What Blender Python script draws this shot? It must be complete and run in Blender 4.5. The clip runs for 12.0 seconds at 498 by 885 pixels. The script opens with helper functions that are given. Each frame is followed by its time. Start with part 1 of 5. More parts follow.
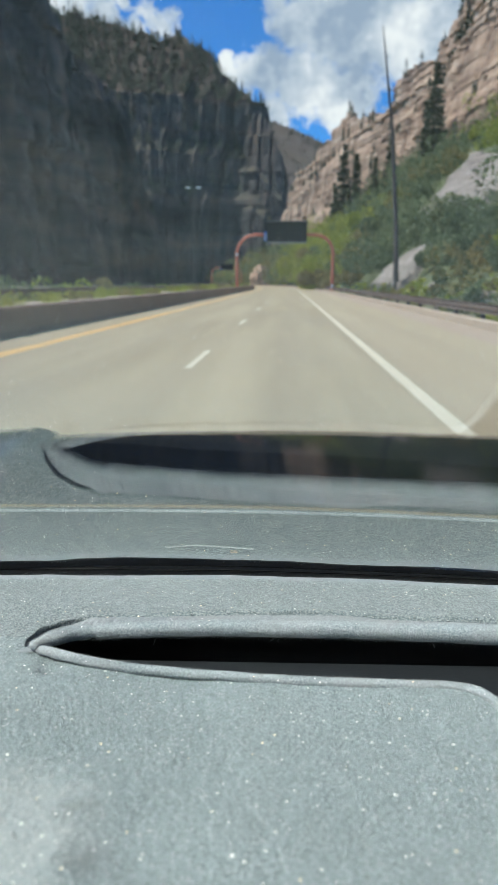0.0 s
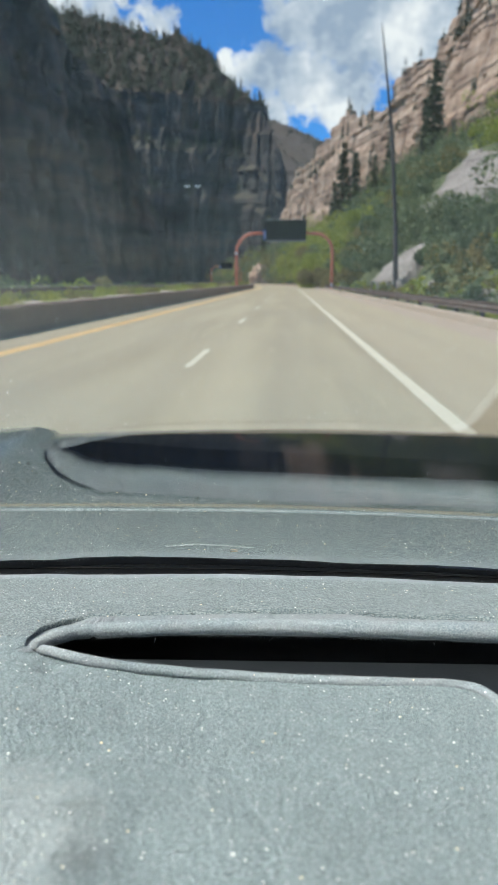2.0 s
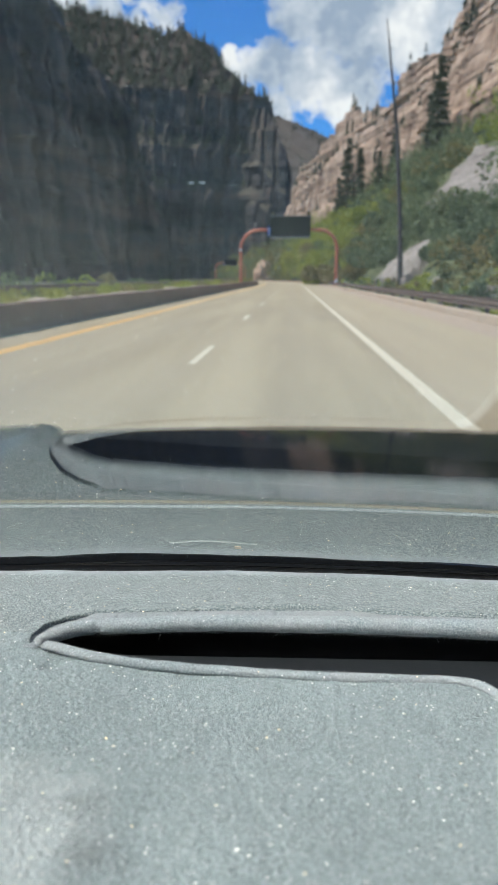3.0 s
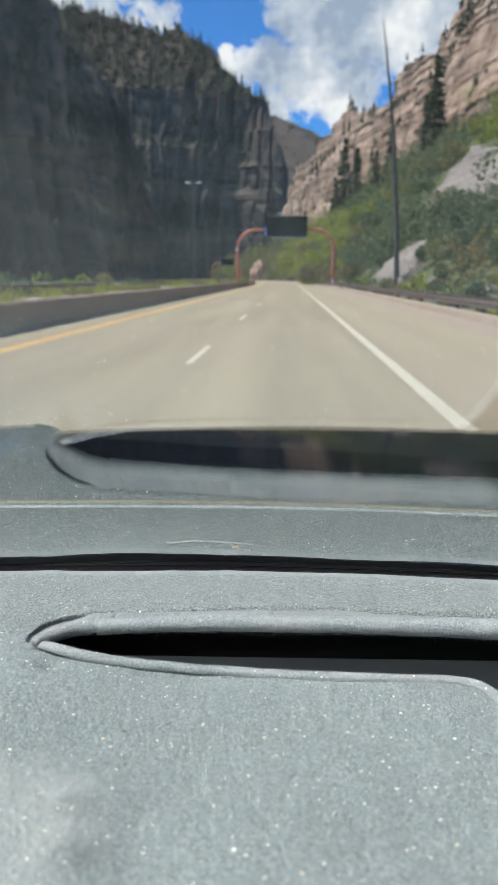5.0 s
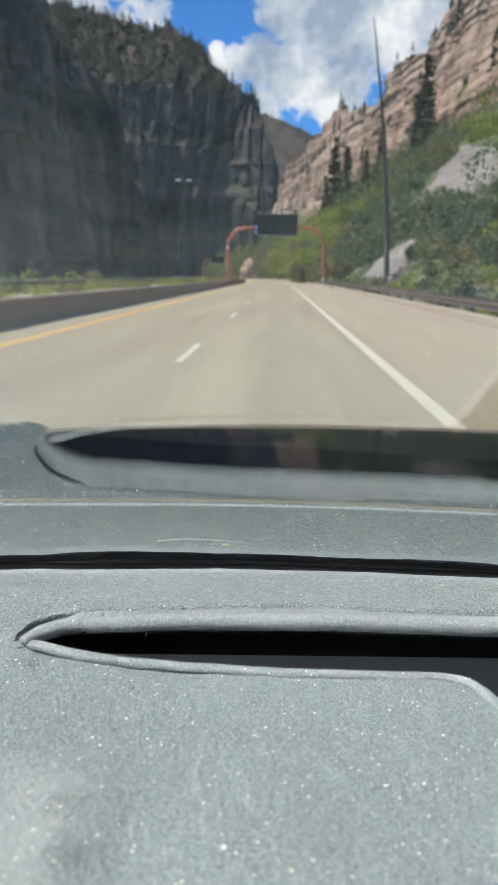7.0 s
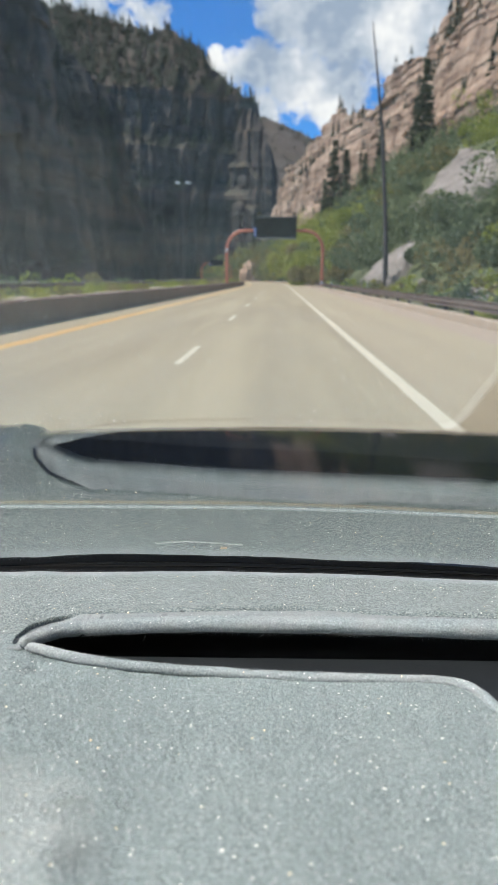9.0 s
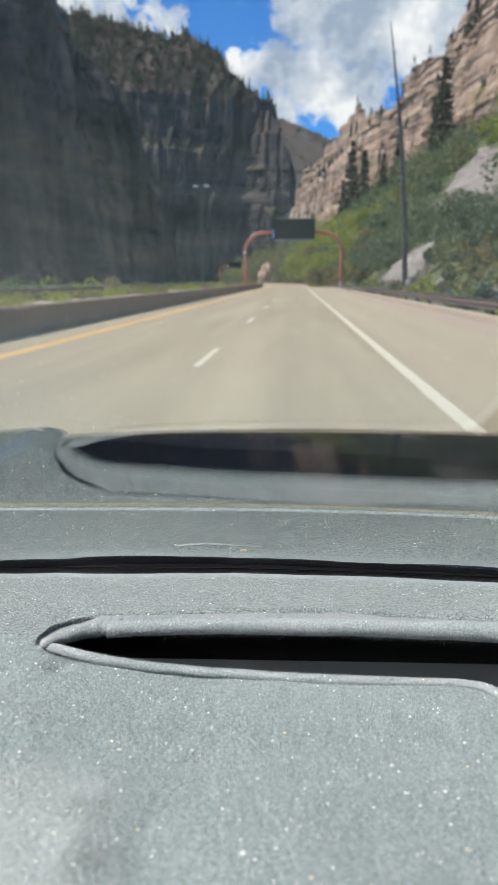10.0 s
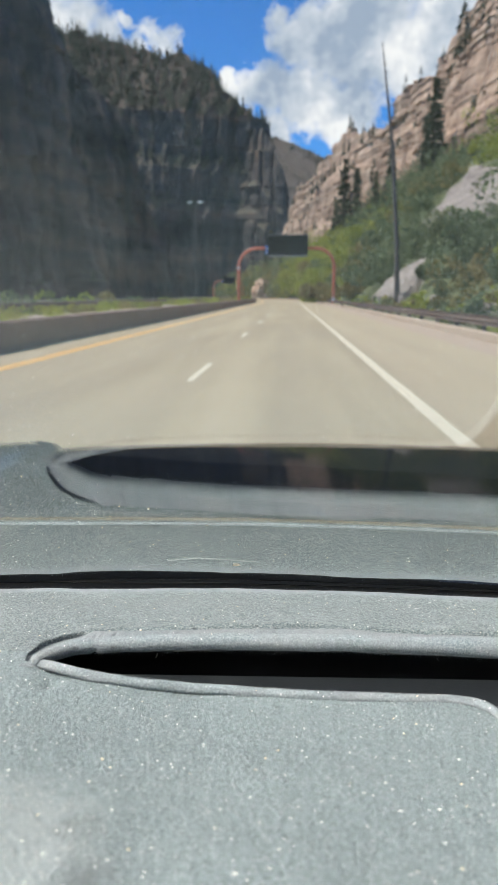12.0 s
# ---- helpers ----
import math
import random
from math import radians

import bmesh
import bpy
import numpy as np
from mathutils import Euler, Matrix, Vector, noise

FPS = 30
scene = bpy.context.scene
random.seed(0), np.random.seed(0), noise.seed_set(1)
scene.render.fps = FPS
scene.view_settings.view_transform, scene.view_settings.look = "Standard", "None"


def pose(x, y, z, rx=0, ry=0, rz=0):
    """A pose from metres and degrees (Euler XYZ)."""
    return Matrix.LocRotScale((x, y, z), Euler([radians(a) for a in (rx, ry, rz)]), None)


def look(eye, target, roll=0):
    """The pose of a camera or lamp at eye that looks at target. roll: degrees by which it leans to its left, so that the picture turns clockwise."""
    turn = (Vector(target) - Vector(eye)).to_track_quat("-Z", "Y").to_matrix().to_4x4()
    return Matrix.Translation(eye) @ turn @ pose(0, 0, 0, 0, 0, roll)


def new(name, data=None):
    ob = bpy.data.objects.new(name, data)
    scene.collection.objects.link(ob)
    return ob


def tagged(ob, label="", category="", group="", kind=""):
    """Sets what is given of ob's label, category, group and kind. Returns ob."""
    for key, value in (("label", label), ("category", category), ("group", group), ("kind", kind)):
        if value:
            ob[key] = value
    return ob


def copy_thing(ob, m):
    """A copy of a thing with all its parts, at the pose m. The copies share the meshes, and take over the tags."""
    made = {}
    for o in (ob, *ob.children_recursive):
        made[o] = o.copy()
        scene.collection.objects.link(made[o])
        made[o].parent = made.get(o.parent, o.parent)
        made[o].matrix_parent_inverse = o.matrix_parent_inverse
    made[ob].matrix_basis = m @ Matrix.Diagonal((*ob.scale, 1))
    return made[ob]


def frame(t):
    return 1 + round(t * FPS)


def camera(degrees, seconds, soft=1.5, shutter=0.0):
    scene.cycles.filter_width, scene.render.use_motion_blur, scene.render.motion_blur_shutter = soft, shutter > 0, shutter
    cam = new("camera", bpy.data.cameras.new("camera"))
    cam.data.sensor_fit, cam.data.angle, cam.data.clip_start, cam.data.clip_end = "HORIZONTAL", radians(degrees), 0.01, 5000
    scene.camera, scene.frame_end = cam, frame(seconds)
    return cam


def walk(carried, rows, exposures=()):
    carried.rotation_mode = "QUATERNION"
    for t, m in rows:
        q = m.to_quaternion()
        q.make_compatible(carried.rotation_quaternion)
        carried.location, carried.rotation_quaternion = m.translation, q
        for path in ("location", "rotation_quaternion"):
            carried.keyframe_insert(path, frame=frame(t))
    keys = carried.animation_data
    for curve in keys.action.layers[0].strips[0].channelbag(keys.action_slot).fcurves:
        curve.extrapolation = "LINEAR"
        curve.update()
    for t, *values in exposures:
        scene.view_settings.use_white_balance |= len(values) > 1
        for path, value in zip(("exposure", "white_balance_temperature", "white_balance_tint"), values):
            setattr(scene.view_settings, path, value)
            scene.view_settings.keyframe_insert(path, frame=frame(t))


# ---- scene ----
cam = camera(42.0, 12.0, soft=1.0, shutter=0.0)
# The lens is focused on the dashboard, so that the canyon is soft.
cam.data.dof.use_dof = True
cam.data.dof.focus_distance = 0.37
cam.data.dof.aperture_fstop = 23.0
EYE = 1.45
# seconds, degrees of turn to the left and of rise from the mean heading, and of roll
SWAY = [
    (0.0, 0.50, 0.02, 0.17), (0.5, 0.34, 1.08, 0.21), (1.0, 0.04, 0.04, 0.25), (1.5, 0.06, 0.04, 0.24), (2.0, 0.49, -0.09, 0.03),
    (2.5, 0.96, -0.57, -0.05), (4.5, 0.34, 0.71, 0.16), (5.0, 0.58, -0.38, -0.00), (5.5, 0.37, 0.65, 0.17), (6.0, -0.48, 0.47, 0.49),
    (6.5, -0.48, -0.11, 0.48), (7.0, -0.32, -0.54, 0.30), (9.0, -0.43, -0.32, 0.39), (9.5, 1.36, 0.35, -0.30), (10.0, 1.31, -0.15, -0.28),
    (10.5, 1.32, -0.08, -0.28), (11.0, 0.93, 0.48, -0.18), (11.5, 0.72, -0.81, -0.03), (12.0, 0.69, 1.12, -0.03),
]
walk(cam, [(t, pose(0, 0, EYE, 90 - 13.88 + rise, 0, 2.94 + turn) @ pose(0, 0, 0, 0, 0, roll)) for t, turn, rise, roll in SWAY],
     [(0.0, 0.36, 6380, 10), (1.5, 0.36, 6380, 10), (2.5, 0.37, 6480, 12), (4.5, 0.37, 6580, 15), (7.0, 0.38, 6600, 15), (9.0, 0.43, 6680, 15), (12.0, 0.43, 6680, 15)])

# ---- sky and sun ----
SUN_EL, SUN_AZ = 61.0, -102.0  # degrees; the azimuth runs from straight ahead towards the right


def toward(az, el):
    a, e = radians(az), radians(el)
    return Vector((math.sin(a) * math.cos(e), math.cos(a) * math.cos(e), math.sin(e)))


class Graph:
    """Short words for making nodes."""

    def __init__(self, tree):
        self.tree = tree
        tree.nodes.clear()

    def add(self, kind, **values):
        n = self.tree.nodes.new(kind)
        for key, value in values.items():
            if key == "op":
                n.operation = value
            elif key == "mode":
                n.blend_type = value
            elif key == "data":
                n.data_type = value
            else:
                n.inputs[key.replace("_", " ")].default_value = value
        return n

    def wire(self, a, b):
        self.tree.links.new(a, b)
        return b

    def math(self, op, a, b=0.0, clamp=False):
        n = self.tree.nodes.new("ShaderNodeMath")
        n.operation, n.use_clamp = op, clamp
        for i, v in enumerate((a, b)):
            if isinstance(v, (int, float)):
                n.inputs[i].default_value = v
            else:
                self.tree.links.new(v, n.inputs[i])
        return n.outputs[0]

    def ramp(self, fac, stops):
        n = self.tree.nodes.new("ShaderNodeValToRGB")
        e = n.color_ramp.elements
        while len(e) < len(stops):
            e.new(0.5)
        for i, (p, c) in enumerate(stops):
            e[i].position = p
            e[i].color = (*c, 1) if isinstance(c, tuple) else (c, c, c, 1)
        self.tree.links.new(fac, n.inputs[0])
        return n.outputs[0]

    def mix(self, fac, a, b, mode="MIX"):
        n = self.tree.nodes.new("ShaderNodeMix")
        n.data_type, n.blend_type = "RGBA", mode
        for i, v in ((0, fac), (6, a), (7, b)):
            if isinstance(v, tuple):
                n.inputs[i].default_value = (*v, 1)
            elif isinstance(v, (int, float)):
                n.inputs[i].default_value = v
            else:
                self.tree.links.new(v, n.inputs[i])
        return n.outputs[2]

    def noise(self, vec, scale, detail=4.0, rough=0.55, stretch=None):
        if stretch:
            m = self.tree.nodes.new("ShaderNodeMapping")
            m.inputs["Scale"].default_value = stretch
            self.tree.links.new(vec, m.inputs["Vector"])
            vec = m.outputs[0]
        n = self.add("ShaderNodeTexNoise", Scale=scale, Detail=detail, Roughness=rough)
        self.tree.links.new(vec, n.inputs["Vector"])
        return n.outputs[0]


def make_sky():
    w = bpy.data.worlds.new("sky")
    scene.world = w
    w.use_nodes = True
    g = Graph(w.node_tree)
    sky = g.add("ShaderNodeTexSky")
    sky.sky_type, sky.sun_disc = "NISHITA", False
    sky.sun_elevation, sky.sun_rotation = radians(SUN_EL), radians(SUN_AZ)
    sky.altitude, sky.air_density, sky.dust_density, sky.ozone_density = 1900, 1.0, 0.15, 3.0
    blue = g.mix(1.0, sky.outputs[0], (0.31, 0.86, 1.34), "MULTIPLY")
    way = g.add("ShaderNodeTexCoord").outputs["Generated"]
    # soft heaps of cloud: bearing, elevation and half width in degrees
    heaps = [(-18.0, 19.6, 3.5), (-15.2, 18.6, 2.4), (-12.9, 17.7, 1.5), (-11.1, 17.3, 0.9), (-21.1, 21.1, 4.5), (-10.4, 18.6, 1.5), (-12.9, 20.1, 0.8), (-5.4, 16.7, 0.8), (-4.2, 16.2, 0.7),
             (-5.5, 15.3, 1.1), (-3.9, 15.8, 1.5), (-1.6, 16.0, 2.0), (1.1, 14.8, 2.6), (4.0, 14.1, 2.3), (-1.6, 13.7, 1.8), (0.5, 19.5, 2.2),
             (3.2, 18.9, 3.2), (6.3, 18.1, 4.0), (5.7, 21.1, 4.2), (9.7, 17.9, 4.0), (14.1, 18.9, 5.8)]
    swirl = g.add("ShaderNodeTexNoise", Scale=11.0, Detail=5.0, Roughness=0.6)
    g.wire(way, swirl.inputs["Vector"])
    shift = g.add("ShaderNodeVectorMath", op="MULTIPLY_ADD")
    g.wire(swirl.outputs["Color"], shift.inputs[0])
    shift.inputs[1].default_value, shift.inputs[2].default_value = (0.09, 0.09, 0.05), (-0.045, -0.045, -0.025)
    bent = g.add("ShaderNodeVectorMath", op="ADD")
    g.wire(way, bent.inputs[0])
    g.wire(shift.outputs[0], bent.inputs[1])
    rough = g.noise(way, 9.0, 6.0, 0.62)
    fine = g.noise(way, 38.0, 6.0, 0.62)
    total = None
    for az, el, wide in heaps:
        d = g.add("ShaderNodeVectorMath", op="DISTANCE")
        g.wire(bent.outputs[0], d.inputs[0])
        d.inputs[1].default_value = toward(az, el)
        fall = g.math("SUBTRACT", 1.0, g.math("DIVIDE", d.outputs["Value"], math.tan(radians(wide)) * 1.25))
        total = fall if total is None else g.math("MAXIMUM", total, fall)
    # thin scattered cloud over the rest of the sky
    wide_noise = g.math("SUBTRACT", g.math("MULTIPLY", g.noise(way, 2.2, 5.0, 0.55), 2.2), 1.55)
    total = g.math("MAXIMUM", total, wide_noise)
    dense = g.math("ADD", total, g.math("MULTIPLY", g.math("SUBTRACT", rough, 0.5), 1.7))
    dense = g.math("ADD", dense, g.math("MULTIPLY", g.math("SUBTRACT", fine, 0.5), 1.5))
    cover = g.ramp(dense, [(0.06, 0.0), (0.26, 0.72), (0.48, 1.0)])
    shade = g.ramp(g.noise(way, 10.0, 8.0, 0.66), [(0.37, (2.6, 3.3, 4.3)), (0.49, (4.6, 5.1, 5.8)), (0.60, (7.2, 7.3, 7.4))])
    cloud = g.mix(cover, blue, shade)
    back = g.add("ShaderNodeBackground", Strength=0.105)
    g.wire(cloud, back.inputs[0])
    g.wire(back.outputs[0], g.add("ShaderNodeOutputWorld").inputs[0])


make_sky()
sun = new("sun", bpy.data.lights.new("sun", "SUN"))
sun.data.energy, sun.data.angle, sun.data.color = 3.6, radians(0.53), (1.0, 0.95, 0.87)
sun.matrix_world = look(toward(SUN_AZ, SUN_EL) * 50, (0, 0, 0))


# ---- materials ----
def material(name):
    m = bpy.data.materials.new(name)
    m.use_nodes = True
    g = Graph(m.node_tree)
    out = g.add("ShaderNodeOutputMaterial")
    b = g.add("ShaderNodeBsdfPrincipled")
    g.wire(b.outputs[0], out.inputs[0])
    return m, g, b, out


def relief(g, b, height, strength, distance):
    n = g.add("ShaderNodeBump", Strength=strength, Distance=distance)
    g.wire(height, n.inputs["Height"])
    g.wire(n.outputs[0], b.inputs["Normal"])


def place(g):
    return g.add("ShaderNodeNewGeometry").outputs["Position"]


def plain(name, color, rough=0.6, metal=0.0, grain=0.12, scale=60.0, bump=0.0, dist=0.002):
    m, g, b, _ = material(name)
    p = place(g)
    n = g.noise(p, scale, 5.0)
    big = g.noise(p, scale * 0.13, 3.0)
    c = g.mix(g.math("MULTIPLY", n, grain * 2), color, tuple(v * 0.55 for v in color))
    c = g.mix(g.math("MULTIPLY", big, grain * 1.5), c, tuple(min(1, v * 1.35) for v in color))
    g.wire(c, b.inputs["Base Color"])
    b.inputs["Roughness"].default_value, b.inputs["Metallic"].default_value = rough, metal
    if bump:
        relief(g, b, n, bump, dist)
    return m


def make_fabric(name, pile, tone=(1.0, 1.0, 1.0), wide=0.24, rare=0.95):
    m, g, b, _ = material(name)
    p = place(g)
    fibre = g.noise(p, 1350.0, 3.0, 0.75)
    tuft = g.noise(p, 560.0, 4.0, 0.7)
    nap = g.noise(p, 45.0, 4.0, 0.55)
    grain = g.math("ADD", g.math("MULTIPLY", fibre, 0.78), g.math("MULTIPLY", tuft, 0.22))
    c = g.ramp(grain, [(max(0.0, 0.5 - wide), (0.026, 0.038, 0.043)), (0.50, (0.110, 0.156, 0.168)), (min(1.0, 0.5 + wide), (0.270, 0.315, 0.324))])
    c = g.mix(g.ramp(nap, [(0.35, 0.0), (0.7, 0.16 if pile > 0.9 else 0.5)]), c, (0.080, 0.109, 0.118) if pile > 0.9 else (0.150, 0.175, 0.182))
    # brightness of nap tilted to the sun, put into the colour as a patch
    worn_lit = g.add("ShaderNodeVectorMath", op="DISTANCE")
    g.wire(p, worn_lit.inputs[0])
    worn_lit.inputs[1].default_value = (-0.080, 0.125, EYE - 0.135)
    c = g.mix(g.ramp(g.math("ADD", worn_lit.outputs["Value"], g.math("MULTIPLY", g.math("SUBTRACT", g.noise(p, 90.0, 3.0), 0.5), 0.025)), [(0.026, 0.5), (0.040, 0.0)]), c, (0.205, 0.240, 0.246))
    # shade of a fold's edge and of a dimple, painted as dark spots
    for sx, sy, sr in ((-0.0537, 0.1385, 0.006), (-0.0455, 0.1215, 0.007), (-0.0905, 0.2225, 0.003)):
        fold_shade = g.add("ShaderNodeVectorMath", op="DISTANCE")
        g.wire(p, fold_shade.inputs[0])
        fold_shade.inputs[1].default_value = (sx, sy, EYE - 0.15 + (sy - 0.25) * math.tan(radians(-8.0)))
        c = g.mix(g.ramp(g.math("ADD", fold_shade.outputs["Value"], g.math("MULTIPLY", g.math("SUBTRACT", g.noise(p, 160.0, 3.0), 0.5), 0.012)), [(0.0, 0.6), (sr, 0.0)]), c, (0.045, 0.056, 0.062))
    # glitter of single fibres, put into the colour as pale and warm specks
    v = g.add("ShaderNodeTexVoronoi", Scale=720.0)
    g.wire(p, v.inputs["Vector"])
    spark = g.math("MULTIPLY", g.math("LESS_THAN", v.outputs["Distance"], 0.23 * pile), g.math("GREATER_THAN", g.math("FRACT", g.math("MULTIPLY", v.outputs["Color"], 7.31)), rare))
    v2 = g.add("ShaderNodeTexVoronoi", Scale=1050.0)
    g.wire(p, v2.inputs["Vector"])
    dim = g.math("MULTIPLY", g.math("LESS_THAN", v2.outputs["Distance"], 0.33 * pile), g.math("GREATER_THAN", g.math("FRACT", g.math("MULTIPLY", v2.outputs["Color"], 5.77)), 0.80))
    c = g.mix(g.math("MULTIPLY", dim, 0.7), c, (0.33, 0.36, 0.36))
    v3 = g.add("ShaderNodeTexVoronoi", Scale=330.0)
    g.wire(p, v3.inputs["Vector"])
    big = g.math("MULTIPLY", g.math("LESS_THAN", v3.outputs["Distance"], 0.15 * pile), g.math("GREATER_THAN", g.math("FRACT", g.math("MULTIPLY", v3.outputs["Color"], 9.13)), 0.955))
    spark = g.math("MAXIMUM", spark, big)
    glint = g.mix(g.math("GREATER_THAN", g.math("FRACT", g.math("MULTIPLY", v.outputs["Color"], 3.71)), 0.62), (0.86, 0.90, 0.88), (0.95, 0.78, 0.50))
    c = g.mix(spark, c, glint)
    c = g.mix(1.0, c, tone, "MULTIPLY")
    g.wire(c, b.inputs["Base Color"])
    g.wire(g.math("SUBTRACT", 0.7, g.math("MULTIPLY", spark, 0.32)), b.inputs["Roughness"])
    g.wire(g.math("MULTIPLY", spark, 0.55), b.inputs["Metallic"])
    b.inputs["Sheen Weight"].default_value, b.inputs["Sheen Roughness"].default_value = (0.05, 0.4)
    h = g.math("ADD", g.math("MULTIPLY", fibre, 0.65), g.math("MULTIPLY", tuft, 0.6))
    relief(g, b, h, 1.0, 0.0021 * pile)
    return m


def make_glass():
    m, g, b, out = material("windscreen_glass")
    pane = g.add("ShaderNodeBsdfGlass", Roughness=0.0, IOR=1.46)
    pane.inputs["Color"].default_value = (0.96, 0.985, 0.975, 1)
    g.wire(pane.outputs[0], out.inputs[0])
    return m


def make_road():
    m, g, b, _ = material("worn_concrete")
    p = place(g)
    fine = g.noise(p, 55.0, 5.0, 0.7)
    along = g.noise(p, 0.9, 4.0, 0.55, (1.0, 0.055, 1.0))
    blot = g.noise(p, 0.16, 4.0, 0.6, (1.0, 0.35, 1.0))
    c = g.ramp(along, [(0.30, (0.362, 0.291, 0.168)), (0.55, (0.465, 0.384, 0.226)), (0.75, (0.528, 0.440, 0.272))])
    c = g.mix(g.ramp(blot, [(0.38, 0.0), (0.68, 0.6)]), c, (0.342, 0.286, 0.192))
    c = g.mix(g.math("MULTIPLY", fine, 0.06), c, (0.27, 0.225, 0.155))
    # wheel tracks and the oil drip line of the two lanes
    x = g.add("ShaderNodeSeparateXYZ")
    g.wire(p, x.inputs[0])
    # the shoulder was poured apart, in a warmer concrete
    c = g.mix(g.ramp(g.math("MULTIPLY", g.math("SUBTRACT", x.outputs[0], 1.75), 3.0, True), [(0.0, 0.0), (1.0, 0.55)]), c, (0.50, 0.405, 0.255))
    wave = g.math("SINE", g.math("MULTIPLY", g.math("ADD", x.outputs[0], 0.45), 3.5))
    c = g.mix(g.math("MULTIPLY", g.math("MAXIMUM", wave, 0.0), 0.16), c, (0.29, 0.235, 0.16))
    g.wire(c, b.inputs["Base Color"])
    b.inputs["Roughness"].default_value = 0.78
    relief(g, b, fine, 0.06, 0.01)
    return m


def make_rock(name, dark, mid, pale, veg, strata, vegetated=0.62, grime_shade=0.35, patch=0.45, scar=None):
    m, g, b, _ = material(name)
    p = place(g)
    streak = g.noise(p, 0.16, 6.0, 0.62, (1.0, 1.0, 0.14))
    bed = g.noise(p, strata, 5.0, 0.6, (0.06, 0.06, 1.0))
    fine = g.noise(p, 1.1, 6.0, 0.7)
    t = g.math("ADD", g.math("MULTIPLY", streak, 0.32), g.math("ADD", g.math("MULTIPLY", bed, 0.45), g.math("MULTIPLY", fine, 0.23)))
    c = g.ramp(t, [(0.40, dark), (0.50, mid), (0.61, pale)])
    # upright dark patches: grime, and crack shade put into the colour
    c = g.mix(g.math("MULTIPLY", g.ramp(g.noise(p, 0.05, 4.0, 0.6, (1, 1, 0.35)), [(0.48, 0.0), (0.68, 1.0)]), grime_shade), c, dark)
    zone = g.ramp(g.noise(p, 0.013, 4.0, 0.6, (1, 1, 0.7)), [(0.50, 0.0), (0.66, patch)])
    c = g.mix(zone, c, tuple(0.6 * a + 0.4 * b2 for a, b2 in zip(mid, pale)))
    if scar:  # fresh scars where the weathered crust has fallen off
        torn = g.math("ADD", g.noise(p, 0.034, 5.0, 0.6, (1, 1, 0.30)), g.math("MULTIPLY", g.math("SUBTRACT", fine, 0.5), 0.06))
        c = g.mix(g.ramp(torn, [(0.60, 0.0), (0.66, 0.6)]), c, scar)
    # plants keep to the ledges
    nz = g.add("ShaderNodeSeparateXYZ")
    g.wire(g.add("ShaderNodeNewGeometry").outputs["Normal"], nz.inputs[0])
    ledge = g.math("ADD", nz.outputs[2], g.math("MULTIPLY", g.math("SUBTRACT", fine, 0.5), 0.5))
    c = g.mix(g.ramp(ledge, [(vegetated - 0.12, 0.0), (vegetated + 0.1, 0.9)]), c, veg)
    g.wire(c, b.inputs["Base Color"])
    b.inputs["Roughness"].default_value = 0.92
    relief(g, b, t, 0.8, 1.2)
    return m


def make_leaf(name, a, mid, c2, scale=0.35):
    m, g, b, out = material(name)
    p = place(g)
    r = g.add("ShaderNodeNewGeometry").outputs["Random Per Island"]
    patch = g.noise(p, scale, 3.0)
    t = g.math("ADD", g.math("MULTIPLY", r, 0.28), g.math("MULTIPLY", patch, 0.78))
    c = g.ramp(t, [(0.25, a), (0.52, mid), (0.80, c2)])
    g.wire(c, b.inputs["Base Color"])
    b.inputs["Roughness"].default_value = 0.62
    tr = g.add("ShaderNodeBsdfTranslucent")
    g.wire(c, tr.inputs[0])
    mixer = g.add("ShaderNodeMixShader", Fac=0.3)
    g.wire(b.outputs[0], mixer.inputs[1])
    g.wire(tr.outputs[0], mixer.inputs[2])
    g.wire(mixer.outputs[0], out.inputs[0])
    return m


FABRIC, GLASS, ROAD = make_fabric("grey_velour", 1.0, (1.16, 1.135, 1.13), 0.185), make_glass(), make_road()
# far panel's copy: grain contrast and glitter raised in the colour, tone darker
FABRIC_GRAINY = make_fabric("grainy_grey_velour", 1.0, (1.02, 1.00, 0.995), 0.090, 0.91)
WELT = make_fabric("smooth_grey_knit", 0.65, (1.26, 1.16, 1.18))
WELT_STRIP = make_fabric("puckered_grey_knit", 0.66, (1.13, 1.04, 1.06))
PLASTIC = plain("black_plastic", (0.008, 0.009, 0.010), 0.75, 0, 0.2, 900.0, 0.25, 0.0004)
PLASTIC.node_tree.nodes["Principled BSDF"].inputs["Specular IOR Level"].default_value = 0.12
GREYPLASTIC = plain("charcoal_plastic", (0.0065, 0.0085, 0.0102), 0.5, 0, 0.2, 900.0, 0.25, 0.0004)
GREYPLASTIC.node_tree.nodes["Principled BSDF"].inputs["Specular IOR Level"].default_value = 0.3
COWLING = plain("matt_black_plastic", (0.0056, 0.0068, 0.0068), 0.8)
COWLING.node_tree.nodes["Principled BSDF"].inputs["Specular IOR Level"].default_value = 0.1
# blacker than plastic: the vent's and gap's shade put into the colour
VOID = plain("void_shade_black", (0.0007, 0.0007, 0.0008), 0.9)
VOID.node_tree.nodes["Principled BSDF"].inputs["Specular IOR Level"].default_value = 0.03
# rubber strip toned to near-black for the shade in the gap
GASKET = plain("shade_black_rubber", (0.0016, 0.0018, 0.002), 0.6, 0, 0.3, 400.0, 0.2, 0.0004)
GASKET.node_tree.nodes["Principled BSDF"].inputs["Specular IOR Level"].default_value = 0.06
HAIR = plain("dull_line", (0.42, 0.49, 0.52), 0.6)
DUST = plain("pale_dust", (0.22, 0.22, 0.205), 0.9)
